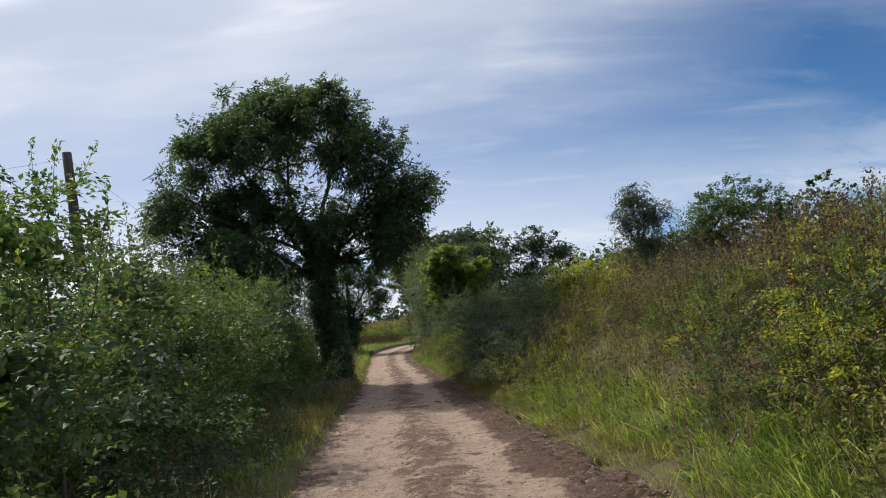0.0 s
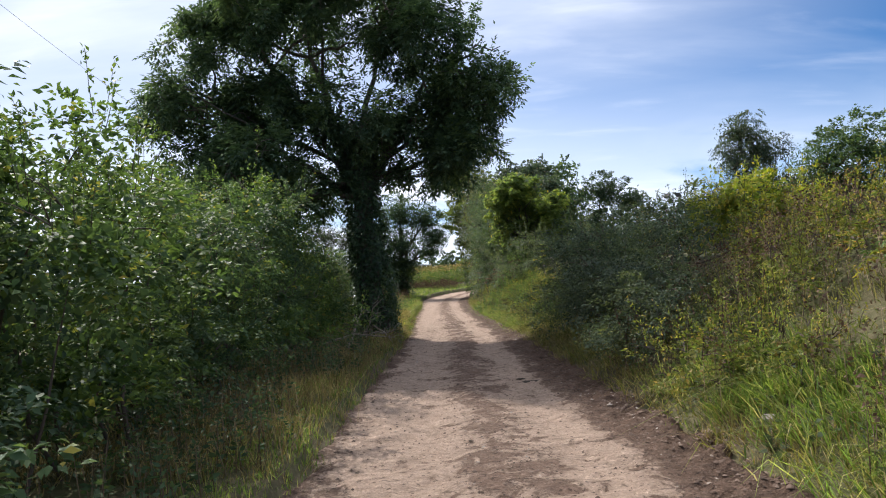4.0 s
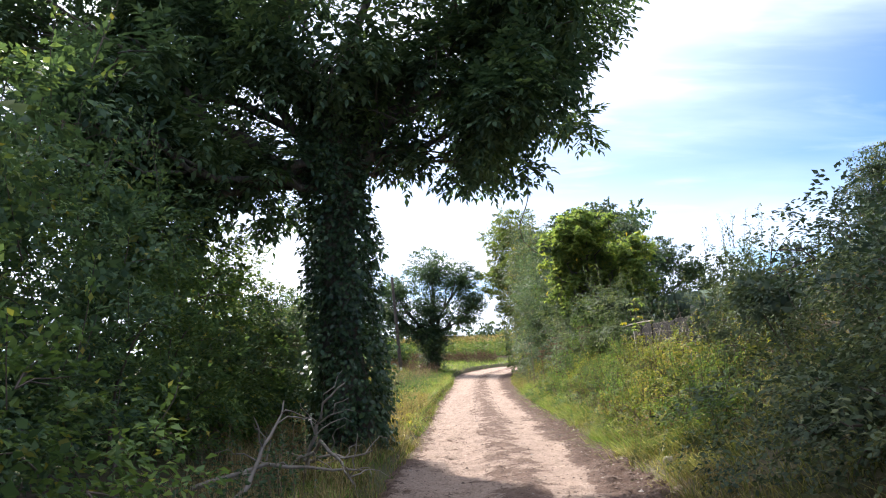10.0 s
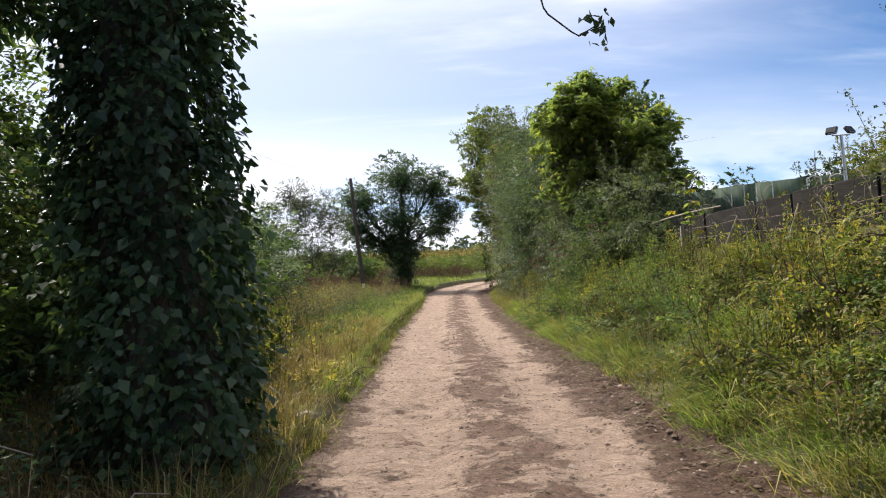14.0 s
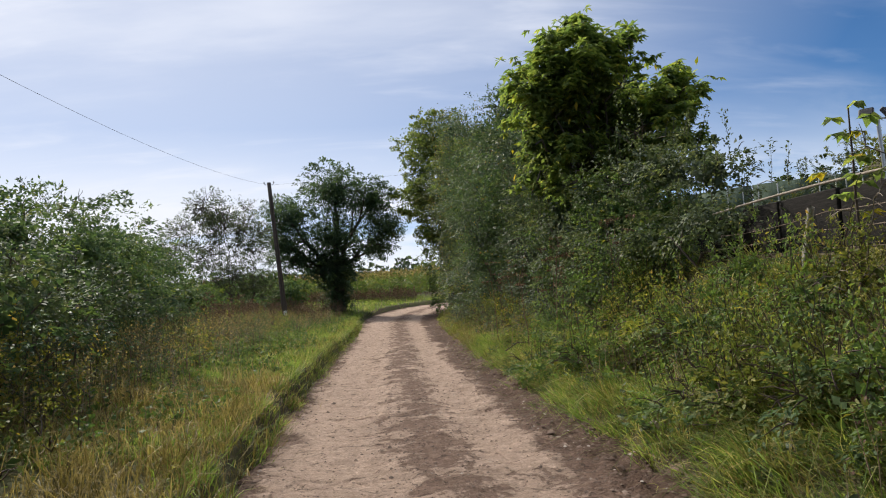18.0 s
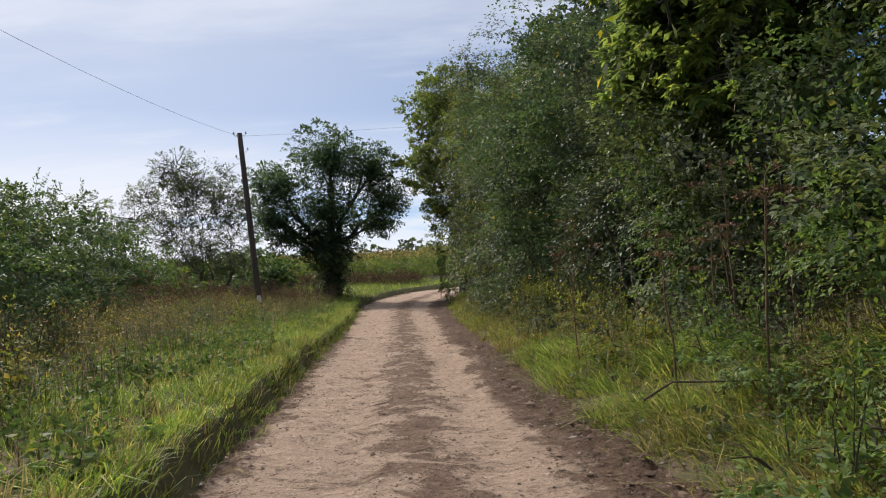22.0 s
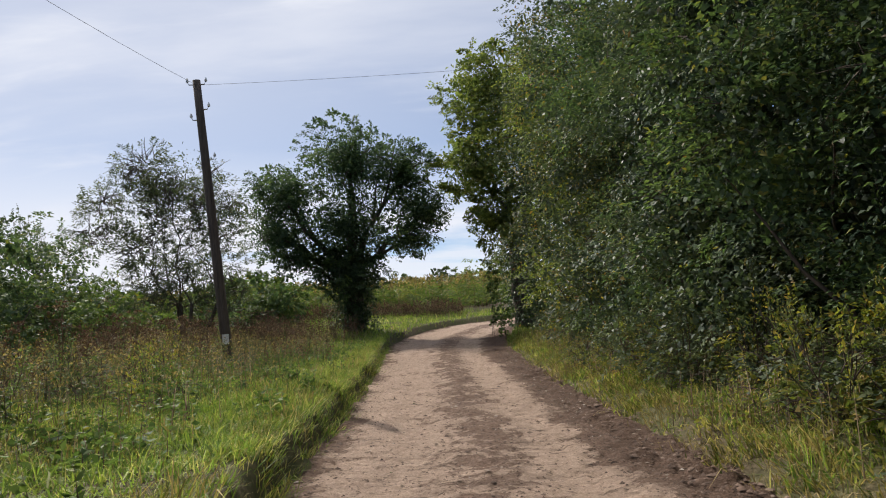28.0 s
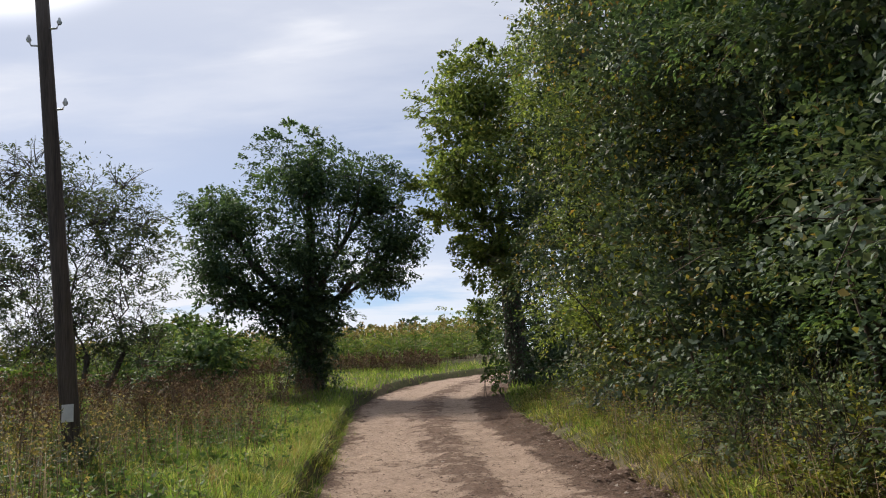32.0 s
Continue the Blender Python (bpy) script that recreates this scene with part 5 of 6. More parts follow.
for x, y, r, h in [(13.9, 49.0, 0.9, 0.9), (14.7, 50.4, 1.0, 1.0), (15.4, 48.8, 1.1, 1.0), (16.2, 50.6, 1.2, 1.1), (16.9, 48.6, 1.2, 1.1), (17.8, 50.4, 1.3, 1.1), (18.5, 48.2, 1.3, 1.2), (19.4, 50.2, 1.3, 1.1), (20.3, 47.8, 1.4, 1.2), (21.4, 50.0, 1.4, 1.1), (22.6, 47.6, 1.5, 1.2), (23.8, 49.6, 1.6, 1.2), (25.4, 48.0, 1.7, 1.4), (13.4, 41.6, 1.3, 1.0), (16.2, 41.2, 1.5, 1.1), (19.4, 41.6, 1.6, 1.1)]:
    z = float(ground_at(x, y)[0])
    shrub("hillside_bush", "ochre and green scrub on the rise behind the bank", (x, y), [(x, y, z + h * 0.4, r, r, h * 0.6), (x + r * 0.7, y + 0.4, z + h * 0.3, r * 0.7, r * 0.8, h * 0.5), (x - r * 0.6, y - 0.2, z + h * 0.3, r * 0.7, r * 0.8, h * 0.5)], 1300, 0.11, 0.5, [LEAF_AUTUMN, LEAF_OLIVE, LEAF_HAWTHORN][int(x * 7) % 3], group="scrub behind the bank", shoots=8, shoot_len=0.5, reach=0.35)

# ---- verges ----
EDGE = (0.4, -0.05, 0.9)
grass("verge_grass", "lush green grass on the raised verge", tufted(26000, 33, 50, 0.25, 2.3, -1, 0.17, 34), 0.06, 0.2, GRASS, 0.011, 1.3)
grass("verge_grass", "bright green grass on the far verge", tufted(34000, 49, 69, 0.25, 3.2, -1, 0.16, 34), 0.07, 0.24, GRASS, 0.014, 1.2, far=True)
grass("verge_grass", "thick lush grass beside the lane", tufted(15000, 45, 67, 0.15, 2.6, -1, 0.14, 40), 0.1, 0.26, GRASS, 0.009, 1.4)
grass("verge_grass", "grass hanging over the broken edge of the verge", tufted(11000, 29, 68, -0.04, 0.35, -1, 0.08, 30), 0.08, 0.24, GRASS, 0.009, 0.9, EDGE)
grass("dry_grass", "dry yellow grass hanging over the edge of the verge", tufted(12000, 26, 66, -0.04, 0.5, -1, 0.09, 30), 0.08, 0.24, GRASS_LONG, 0.008, 1.0, EDGE)
grass("verge_grass", "shaded green grass under the hedge", tufted(11000, 3, 27, 0.0, 0.9, -1, 0.12, 20), 0.07, 0.2, GRASS, 0.008, 0.6)
grass("dry_grass", "brown dead grass on the verge below the ash", tufted(20000, 27, 37, 0.0, 3.0, -1, 0.14, 34), 0.12, 0.36, GRASS_DRY, 0.008, 0.9)
grass("dry_grass", "dry straw-coloured grass among the green", tufted(6000, 34, 62, 0.0, 2.6, -1, 0.12, 26), 0.12, 0.34, GRASS_DRY, 0.008, 0.8)
grass("long_grass", "long grass hanging on the shaded bank", tufted(20000, 0, 26, 0.0, 2.4, 1, 0.14, 36), 0.12, 0.34, GRASS_LONG, 0.01, 1.2, (-0.3, -0.1, 1))
grass("long_grass", "fresh green long grass on the bank", tufted(6500, 4, 15, 0.3, 1.4, 1, 0.18, 90), 0.22, 0.48, GRASS, 0.011, 1.1, (-0.35, -0.1, 1))
grass("long_grass", "golden long grass hanging on the sunny bank", tufted(24000, 23.5, 39, 0.05, 2.6, 1, 0.12, 40), 0.14, 0.36, GRASS_LONG, 0.009, 1.4, (-0.45, -0.1, 0.85))
grass("long_grass", "green long grass drooping at the foot of the sunny bank", tufted(23000, 25, 44, 0.0, 1.5, 1, 0.13, 80), 0.16, 0.4, GRASS, 0.009, 1.4, (-0.55, -0.1, 0.85))
grass("verge_grass", "bright yellow-green grass along the foot of the tall hedge", tufted(13000, 38, 70, 0.0, 1.0, 1, 0.12, 34), 0.06, 0.22, GRASS_LONG, 0.014, 1.0, (-0.3, 0, 1))
grass("verge_grass", "green grass along the foot of the tall hedge", tufted(9000, 40, 70, 0.1, 1.1, 1, 0.13, 34), 0.06, 0.2, GRASS, 0.014, 1.0)
grass("dry_grass", "dead straw at the lane's margin", tufted(18000, 0, 58, -0.05, 0.6, 1, 0.1, 24), 0.08, 0.26, GRASS_DRY, 0.007, 1.2, (-0.3, 0, 1))
mounds("bramble_mound", "mound of brambles and nettles on the bank", np.vstack([scatter(24, 2.5, 17, 0.6, 3.0, 1), scatter(9, 2.5, 7.5, 0.9, 3.4, 1)]), 0.5, 0.46, 1500, 0.046, 0.42, [LEAF_BRIGHT, LEAF_OLIVE, LEAF_HEDGE, LEAF_WEED, LEAF_OLIVE], "growth on the bank", 16, 0.45)
mounds("bramble_mound", "mound of yellowing brambles high on the bank", scatter(18, 2, 17, 2.2, 4.4, 1), 0.6, 0.5, 1500, 0.052, 0.45, [LEAF_WEED, LEAF_AUTUMN, LEAF_HAWTHORN], "growth on the bank", 14, 0.5)
mounds("weed_mound", "mound of golden sunlit weeds on the bank", np.vstack([scatter(36, 24.8, 38.5, 1.1, 2.4, 1), scatter(10, 24.8, 38.5, 0.5, 1.2, 1)]), 0.5, 0.36, 1500, 0.055, 0.42, [LEAF_OLIVE, LEAF_BRIGHT, LEAF_WEED, LEAF_BRIGHT], "growth on the sunny bank", 16, 0.45)
mounds("nettle_mound", "clump of yellowing nettles below the ash", np.vstack([scatter(6, 27.6, 31, 0.9, 2.0, -1), scatter(6, 30, 36, 1.2, 2.6, -1)]), 0.42, 0.6, 1100, 0.045, 0.45, [LEAF_OLIVE, LEAF_GOLD], "nettles on the verge", 12, 0.4, extra=(LEAF_YELLOW, 40))
mounds("thistle_mound", "grey-green clump of docks and thistles on the verge", scatter(24, 36, 66, 1.9, 5.2, -1), 0.42, 0.4, 900, 0.055, 0.36, [LEAF_GREY, LEAF_BRIGHT, LEAF_WEED], "clumps on the far verge", 12, 0.4)
mounds("weed_mound", "pale clump of weeds at the foot of the tall hedge", np.vstack([scatter(28, 37, 66, 0.7, 1.6, 1), scatter(14, 45, 56, 0.9, 1.9, 1)]), 0.45, 0.55, 950, 0.054, 0.45, [LEAF_GREY, LEAF_GREY, LEAF_WEED], "clumps at the hedge foot", 10, 0.4)
weeds("bank_weeds", "seeding willowherb stalks on the bank", clumped(1300, 0, 17.2, 0.4, 4.6, 1), 0.4, 0.9, LEAF_OLIVE, 16, 0.055, 0.26, 10)
weeds("bank_weeds", "brown seeding docks high on the bank", clumped(560, 3, 17.2, 2.0, 4.6, 1), 0.6, 1.15, STALK, 8, 0.06, 0.4, 26, head_len=0.45)
weeds("bank_weeds", "yellowing tall stalks on the sunny bank", clumped(900, 24.8, 39, 0.4, 2.1, 1), 0.25, 0.55, LEAF_OLIVE, 18, 0.05, 0.32, 5, SEED, 0.025)
weeds("verge_weeds", "thin brown-headed weeds on the verge", np.vstack([clumped(800, 29, 46, 1.6, 5.0, -1), clumped(800, 46, 66, 2.6, 5.5, -1)]), 0.35, 0.8, LEAF_GREY, 11, 0.06, 0.3, 8, GRASS_DRY, 0.03)
weeds("verge_weeds", "dead red-brown dock stalks on the verge", clumped(420, 47, 70, 3.1, 6.0, -1), 0.45, 0.9, SEED, 4, 0.05, 0.35, 30, head_size=0.035, head_len=0.5)
weeds("verge_weeds", "dense brown docks round the foot of the pole", clumped(650, 57, 72, 1.6, 6.5, -1, 0.35, 12), 0.5, 1.05, STALK, 8, 0.06, 0.35, 26, head_size=0.04, head_len=0.5)
weeds("verge_weeds", "pale seeding thistles on the verge", clumped(420, 33, 62, 1.3, 4.0, -1), 0.35, 0.75, LEAF_GREY, 8, 0.06, 0.28, 8, GRASS_DRY, 0.03)
grass("dry_grass", "brown tangled grass in the hedge's shade", tufted(12000, 12, 28, 0.1, 2.2, -1, 0.16, 26), 0.15, 0.42, GRASS_DRY, 0.008, 0.9)
weeds("verge_weeds", "straggling nettles under the hedge", clumped(900, -2, 27, 0.5, 1.7, -1), 0.25, 0.75, LEAF_HEDGE, 12, 0.065, 0.45, 0)
grass("long_grass", "rough long grass between the verge and the field hedge", tufted(20000, 32, 68, 2.2, 6.0, -1, 0.2, 36), 0.15, 0.36, GRASS_LONG, 0.012, 1.0, far=True)
weeds("hedge_foot_weeds", "low weeds at the foot of the tall hedge", clumped(900, 40, 66, 0.4, 1.3, 1), 0.2, 0.6, LEAF_WEED, 14, 0.05, 0.4, 0)
weeds("verge_weeds", "feathery pale weeds in the long grass", clumped(420, 44, 62, 1.0, 3.4, -1), 0.3, 0.7, LEAF_BRIGHT, 16, 0.06, 0.26, 8, GRASS_DRY, 0.028)
weeds("verge_weeds", "low broad-leaved docks and clover in the grass", clumped(1300, 33, 66, 0.5, 2.8, -1, 0.2, 7), 0.1, 0.32, LEAF_BRIGHT, 9, 0.085, 0.5, 0, bare=0.05)
weeds("bank_weeds", "broad-leaved docks at the foot of the bank", clumped(700, 3, 46, 0.1, 1.6, 1, 0.2, 7), 0.1, 0.3, LEAF_GREY, 10, 0.075, 0.5, 0, bare=0.05)
for y in range(-1, 31, 3):
    x, h = -5.3, 2.6 + 0.05 * y
    z = float(ground_at(x, y)[0])
    shrub("hedge_bush", "dense older growth in the depth of the hedge", (x, y), [(x, y, z + h * 0.3, 1.1, 1.9, h * 0.36), (x, y + 0.5, z + h * 0.72, 0.9, 1.8, h * 0.34), (x + 0.3, y, z + 0.3, 1.0, 2.0, 0.5)], 3000, 0.12, 0.65, LEAF_HEDGE, "hedge", group="bushes of the shaded hedge", shoots=8, shoot_len=0.5, reach=0.5, fill=0.6)

# ---- the field beyond the bend ----


def maize():
    n = 2100
    x, y = rng.uniform(-22, 8, n), 86.5 + rng.uniform(0, 1, n) ** 1.6 * 30
    o, w = lane(x, y)
    ok = (np.abs(o) > w + 2.5) & (y > 86.5 + np.maximum(x - 1, 0) * 1.2)
    x, y = x[ok], y[ok]
    pts = np.stack([x, y, ground_at(x, y)], 1)
    weeds("maize_field", "standing green maize crop beyond the bend", pts, 1.9, 2.5, LEAF_CORN, 12, 0.75, 0.12, 8, GRASS_DRY, 0.16, 0.014, 0.04, 0.1, 0.12)


maize()
weeds("verge_weeds", "brown weeds along the edge of the maize", np.stack([(a := rng.uniform(-12, 3.0, 900)), (b := rng.uniform(83.6, 86.6, 900)), ground_at(a, b)], 1), 0.4, 1.0, STALK, 10, 0.12, 0.3, 16, head_size=0.07)
a, b = rng.uniform(-8, 8, 17000), rng.uniform(68, 88, 17000)
o, w = lane(a, b)
ok = np.abs(o) > w
grass("verge_grass", "grass beyond the bend", np.stack([a[ok], b[ok], ground_at(a[ok], b[ok])], 1), 0.2, 0.4, GRASS, 0.025, 0.5, far=True)
tree("oak_tree", "dark spreading oak in the distance", (24.5, 110, 1.5), (24.5, 110, 7), 0.5,
     [(21, 110, 12.4, 3.8, 3, 2.6), (26.5, 110, 13.4, 4.2, 3, 2.8), (30.3, 110, 11.4, 2.8, 3, 2.4), (17.6, 110, 11.4, 2.4, 3, 2.4), (25, 110, 8.5, 8, 3, 4)], 330, 5, 10, 0.3, 0.6, LEAF_FAR, 0.9, 0.1, shown=20, fill=24, knobs=10, knob=0.36)
for x, y, s, h in [(-2, 150, 6, 5.5), (7, 148, 6, 6), (-12, 152, 7, 5.5), (-60, 190, 12, 7), (-35, 200, 11, 6), (-12, 210, 10, 7), (4, 205, 9, 7), (20, 200, 10, 8), (40, 190, 12, 10), (13, 112, 4.5, 6), (19, 106, 4.5, 7), (36, 122, 7, 13), (42, 120, 7, 13), (52, 110, 7, 12), (62, 90, 7, 11), (48, 70, 6, 11)]:
    g = float(ground_at(x, y)[0])
    tree("distant_tree", "dark rounded tree in the distance", (x, y, g), (x, y, g + h * 0.35), 0.3, [(x + rng.normal() * s * 0.15, y, g + h * 0.66, s * 0.6, s * 0.5, h * 0.34), (x - s * 0.45, y, g + h * 0.5, s * 0.45, s * 0.4, h * 0.3), (x + s * 0.45, y, g + h * 0.48, s * 0.45, s * 0.4, h * 0.32), (x, y, g + h * 0.25, s * 0.8, s * 0.4, h * 0.25)], 60, 4, 9, 0.085 * s, 0.6, LEAF_FAR, 0.09 * s, 0.1, group="trees in the distance", shown=6, fill=6)

# ---- poles, wires, fence, tank ----


def utility_pole(base, top, r0, r1, brackets, plate, label):
    root = thing("utility_pole", base, label, "pole", "wooden utility poles")
    t = Tubes()
    a, b = np.array(base, float), np.array(top, float)
    n = 9
    p = bend(a - [0, 0, 0.3], b, 0, n)
    t.add(np.vstack([p, p[-1:] + [0, 0, 0.004]]), np.append(np.linspace(r0, r1, n), 0.002), 14)
    t.make("post", POLE_WOOD, root)
    for z, side in brackets:
        c = a + (b - a) * z
        t = Tubes()
        t.add([c, c + [side * 0.16, -0.02, 0.0], c + [side * 0.19, -0.02, 0.07]], 0.012, 6)
        br = t.make("bracket", GALVANISED, root, "small steel bracket")
        t = Tubes()
        e = c + [side * 0.19, -0.02, 0.05]
        t.add([e, e + [0, 0, 0.03], e + [0, 0, 0.06], e + [0, 0, 0.09]], [0.02, 0.034, 0.02, 0.012], 8)
        t.make("insulator", WHITE_STEEL, root, "pale insulator")
    if plate:
        bm = bmesh.new()
        bmesh.ops.create_cube(bm, size=1)
        c = a + (b - a) * plate
        bmesh.ops.scale(bm, vec=(0.13, 0.012, 0.2), verts=bm.verts)
        bmesh.ops.translate(bm, vec=(c[0] + 0.01, c[1] - 0.125, c[2]), verts=bm.verts)
        me = bpy.data.meshes.new("plate")
        bm.to_mesh(me)
        bm.free()
        me.materials.append(WHITE_STEEL)
        ob = new("plate", me)
        ob.parent, ob.matrix_parent_inverse = root, Matrix.Translation(-Vector(base))
        ob["label"] = "small white metal plate"
    return root


P0, P1 = (-7.13, 17.9, 7.25), (-4.01, 56.5, 6.42)
utility_pole((-6.75, 17.9, 0.4), P0, 0.15, 0.11, [], 0, "bare dark wooden utility pole behind the hedge")
utility_pole((-3.62, 56.8, 0.28), P1, 0.11, 0.078, [(0.985, 1), (0.985, -1), (0.9, 1), (0.865, -1), (0.73, 1)], 0.13, "dark wooden utility pole with steel brackets and a white plate")


def cable(a, b, sag, r=0.0034):
    t = Tubes()
    t.add(bend(a, b, -sag, 24), r, 5)
    ob = t.make("overhead_cable", WIRE)
    return tagged(ob, "thin dark overhead cable strung between poles", "cable", "overhead cables")


cable((P0[0], P0[1], P0[2] - 0.15), (P1[0], P1[1], P1[2] - 0.1), 1.35)
cable((P0[0], P0[1], P0[2] - 0.15), (-45, 24, 8.2), 0.5)
cable((P1[0] + 0.1, P1[1], P1[2] - 0.1), (15, 58.5, 7.8), 0.25)


def box_part(name, centre, size, mat, parent, label="", turn=(0, 0, 0), bevel=0.01):
    bm = bmesh.new()
    bmesh.ops.create_cube(bm, size=1)
    bmesh.ops.scale(bm, vec=size, verts=bm.verts)
    if bevel:
        bmesh.ops.bevel(bm, geom=bm.edges[:], offset=bevel, segments=1, affect="EDGES")
    bm.transform(pose(*centre, *turn))
    me = bpy.data.meshes.new(name)
    bm.to_mesh(me)
    bm.free()
    me.materials.append(mat)
    ob = new(name, me)
    if parent is not None:
        ob.parent, ob.matrix_parent_inverse = parent, Matrix.Translation(-Vector(parent.location))
    if label:
        ob["label"] = label
    return ob


def floodlight_mast(base, top):
    root = thing("floodlight_mast", base, "slim steel mast with two black floodlights", "floodlight")
    t = Tubes()
    t.add(bend(base, top, 0, 4), 0.05, 10)
    t.make("mast", GALVANISED, root)
    t = Tubes()
    c = np.array(top)
    t.add([c + [-0.3, 0, 0], c + [0.3, 0, 0]], 0.022, 8)
    t.make("crossbar", GALVANISED, root)
    for s in (-1, 1):
        lamp = box_part("lamp_housing", (c[0] + s * 0.3, c[1], c[2] + 0.16), (0.36, 0.13, 0.28), BLACK, root, "black floodlight housing", (-35, 0, s * 38 - 10), 0.03)
        box_part("lamp_glass", (c[0] + s * 0.31, c[1] - 0.075, c[2] + 0.13), (0.3, 0.012, 0.22), GLASS, lamp, "grey lamp glass", (-35, 0, s * 38 - 10), 0.004).matrix_parent_inverse = Matrix.Identity(4)
    return root


floodlight_mast((14.0, 45.2, 1.6), (13.85, 45.2, 5.3))


# ---- boards, fence and tank behind the bank ----
def bank_fence():
    g = lambda x, y: float(ground_at(x, y)[0])
    wall = thing("board_wall", (5.05, 31.5, g(5.05, 31.5)), "dark weathered board wall along the top of the bank", "wall")
    y = 26.6
    while y < 36.6:
        w = rng.uniform(0.85, 1.1)
        top = 2.21 + 0.02 * math.sin(y * 1.3)
        lo = g(5.05, y) - 0.1
        box_part("board", (5.05 + rng.normal() * 0.012, y + w / 2, (top + lo) / 2), (0.06, w - 0.015, top - lo), DARK_WALL, wall)
        y += w
    rail = thing("pale_rail", (4.66, 34.2, 2.2), "pale bleached timber rail lying along the fence", "rail")
    t = Tubes()
    t.add(bend((4.68, 36.4, 2.2), (4.62, 32.6, 2.2), 0.03, 6), 0.014, 8)
    t.make("timber", PALE_TWIG, rail)
    fence = thing("wire_fence", (4.7, 24, g(4.7, 24)), "leaning concrete posts strung with rusty barbed wire", "fence")
    for y in (9.5, 12.4, 15.0, 17.8, 28.6, 30.6, 32.6, 34.4):
        x = 6.2 if y < 20 else 4.62
        z = g(x, y) - 0.15
        top = np.array([x + rng.normal() * 0.05, y - rng.uniform(0.25, 0.55), (2.15 if y < 20 else 2.0)])
        mid = np.array([x, y, top[2] - 0.5])
        t = Tubes()
        t.add([np.array([x, y, z]), mid, mid + (top - mid) * 0.1, top], [0.05, 0.05, 0.045, 0.035], 4)
        t.make("post", CONCRETE, fence)
    for run in ([(6.2, 4, 1.9), (6.2, 9.4, 1.95), (6.2, 12.3, 2.05), (6.2, 14.9, 2.0), (6.1, 17.7, 2.0), (5.6, 21, 2.1)], [(4.62, 27, 1.9), (4.62, 28.5, 1.95), (4.62, 30.5, 1.9), (4.62, 32.5, 1.95), (4.62, 34.3, 1.95), (4.62, 36.5, 1.9)]):
        for dz in (0, -0.17, -0.34):
            t = Tubes()
            for a, b in zip(run[:-1], run[1:]):
                t.add(bend((a[0], a[1] - 0.3 - dz * 0.5, a[2] + dz), (b[0], b[1] - 0.3 - dz * 0.5, b[2] + dz), -rng.uniform(0.01, 0.05), 7), 0.004, 4)
                for k in range(14):
                    q = np.array(a) + (np.array(b) - np.array(a)) * (k + 0.5) / 14 + [0, -0.3 - dz * 0.5, dz - 0.02]
                    t.add([q - [0.01, 0.012, 0.016], q + [0.01, 0.012, 0.016]], 0.0025, 3)
            t.make("barbed_wire", RUSTY, fence)


def slurry_tank(cx, cy, r, z0, z1, z2):
    tank = thing("storage_tank", (cx, cy, z0), "round green steel storage tank on a dark concrete ring", "tank")

    def ring(name, r, za, zb, mat, parts, label=""):
        step = 2 * math.pi / parts
        for i in range(parts):
            a0, a1 = i * step + 0.004, (i + 1) * step - 0.004
            v, f = [], []
            for a in np.linspace(a0, a1, 4):
                for rr, z in ((r, za), (r, zb), (r - 0.12, zb), (r - 0.12, za)):
                    v.append((cx + rr * math.cos(a), cy + rr * math.sin(a), z))
            for k in range(3):
                for j in range(4):
                    f.append((k * 4 + j, k * 4 + (j + 1) % 4, k * 4 + 4 + (j + 1) % 4, k * 4 + 4 + j))
            mesh_from(name, v, [np.array(f), np.array([(3, 2, 1, 0), (12, 13, 14, 15)])], mat, tank, label)
    ring("base_panel", r + 0.6, z0, z1, DARK_WALL, 14, "dark concrete panel")
    ring("wall_panel", r, z1 - 0.2, z2, TANK_GREEN, 24, "dull green steel panel")
    ring("rim", r + 0.05, z2, z2 + 0.07, BLACK, 1)
    return tank


def railing_frame(x, y, z, w, h, turn):
    root = thing("railing_frame", (x, y, z), "white tubular steel railing frame beside the tank", "railing", "railings by the tank")
    c, s = math.cos(turn) * w / 2, math.sin(turn) * w / 2
    a, b = np.array([x - c, y - s, z]), np.array([x + c, y + s, z])
    up = np.array([0, 0, h])
    for name, pts in (("upright", [a, a + up * 0.5, a + up]), ("upright", [b, b + up * 0.5, b + up]), ("top_rail", [a + up * 0.99, (a + b) / 2 + up * 1.02, b + up * 0.99]), ("mid_rail", [a + up * 0.55, (a + b) / 2 + up * 0.55, b + up * 0.55])):
        t = Tubes()
        t.add(pts, 0.02, 8)
        t.make(name, WHITE_STEEL, root)


bank_fence()
slurry_tank(19.5, 57.5, 8.0, 0.6, 3.2, 4.55)
for x, y, w, turn in [(12.7, 50.9, 0.5, -0.6), (13.5, 50.2, 0.6, -0.6), (15.1, 49.4, 0.5, -0.3), (15.9, 49.2, 0.5, -0.3)]:
    railing_frame(x, y, 1.2, w, 3.2, turn)
# a pale strip stands in for sunlight on the tank's left side
tagged(box_part("sunlit_side", (12.3, 53.6, 2.6), (0.4, 0.08, 2.4), SUNLIT_SIDE, None, "", (0, 0, 20)), "pale panel painted as the sunlit left side of the tank", "panel")

# ---- small things on and beside the lane ----


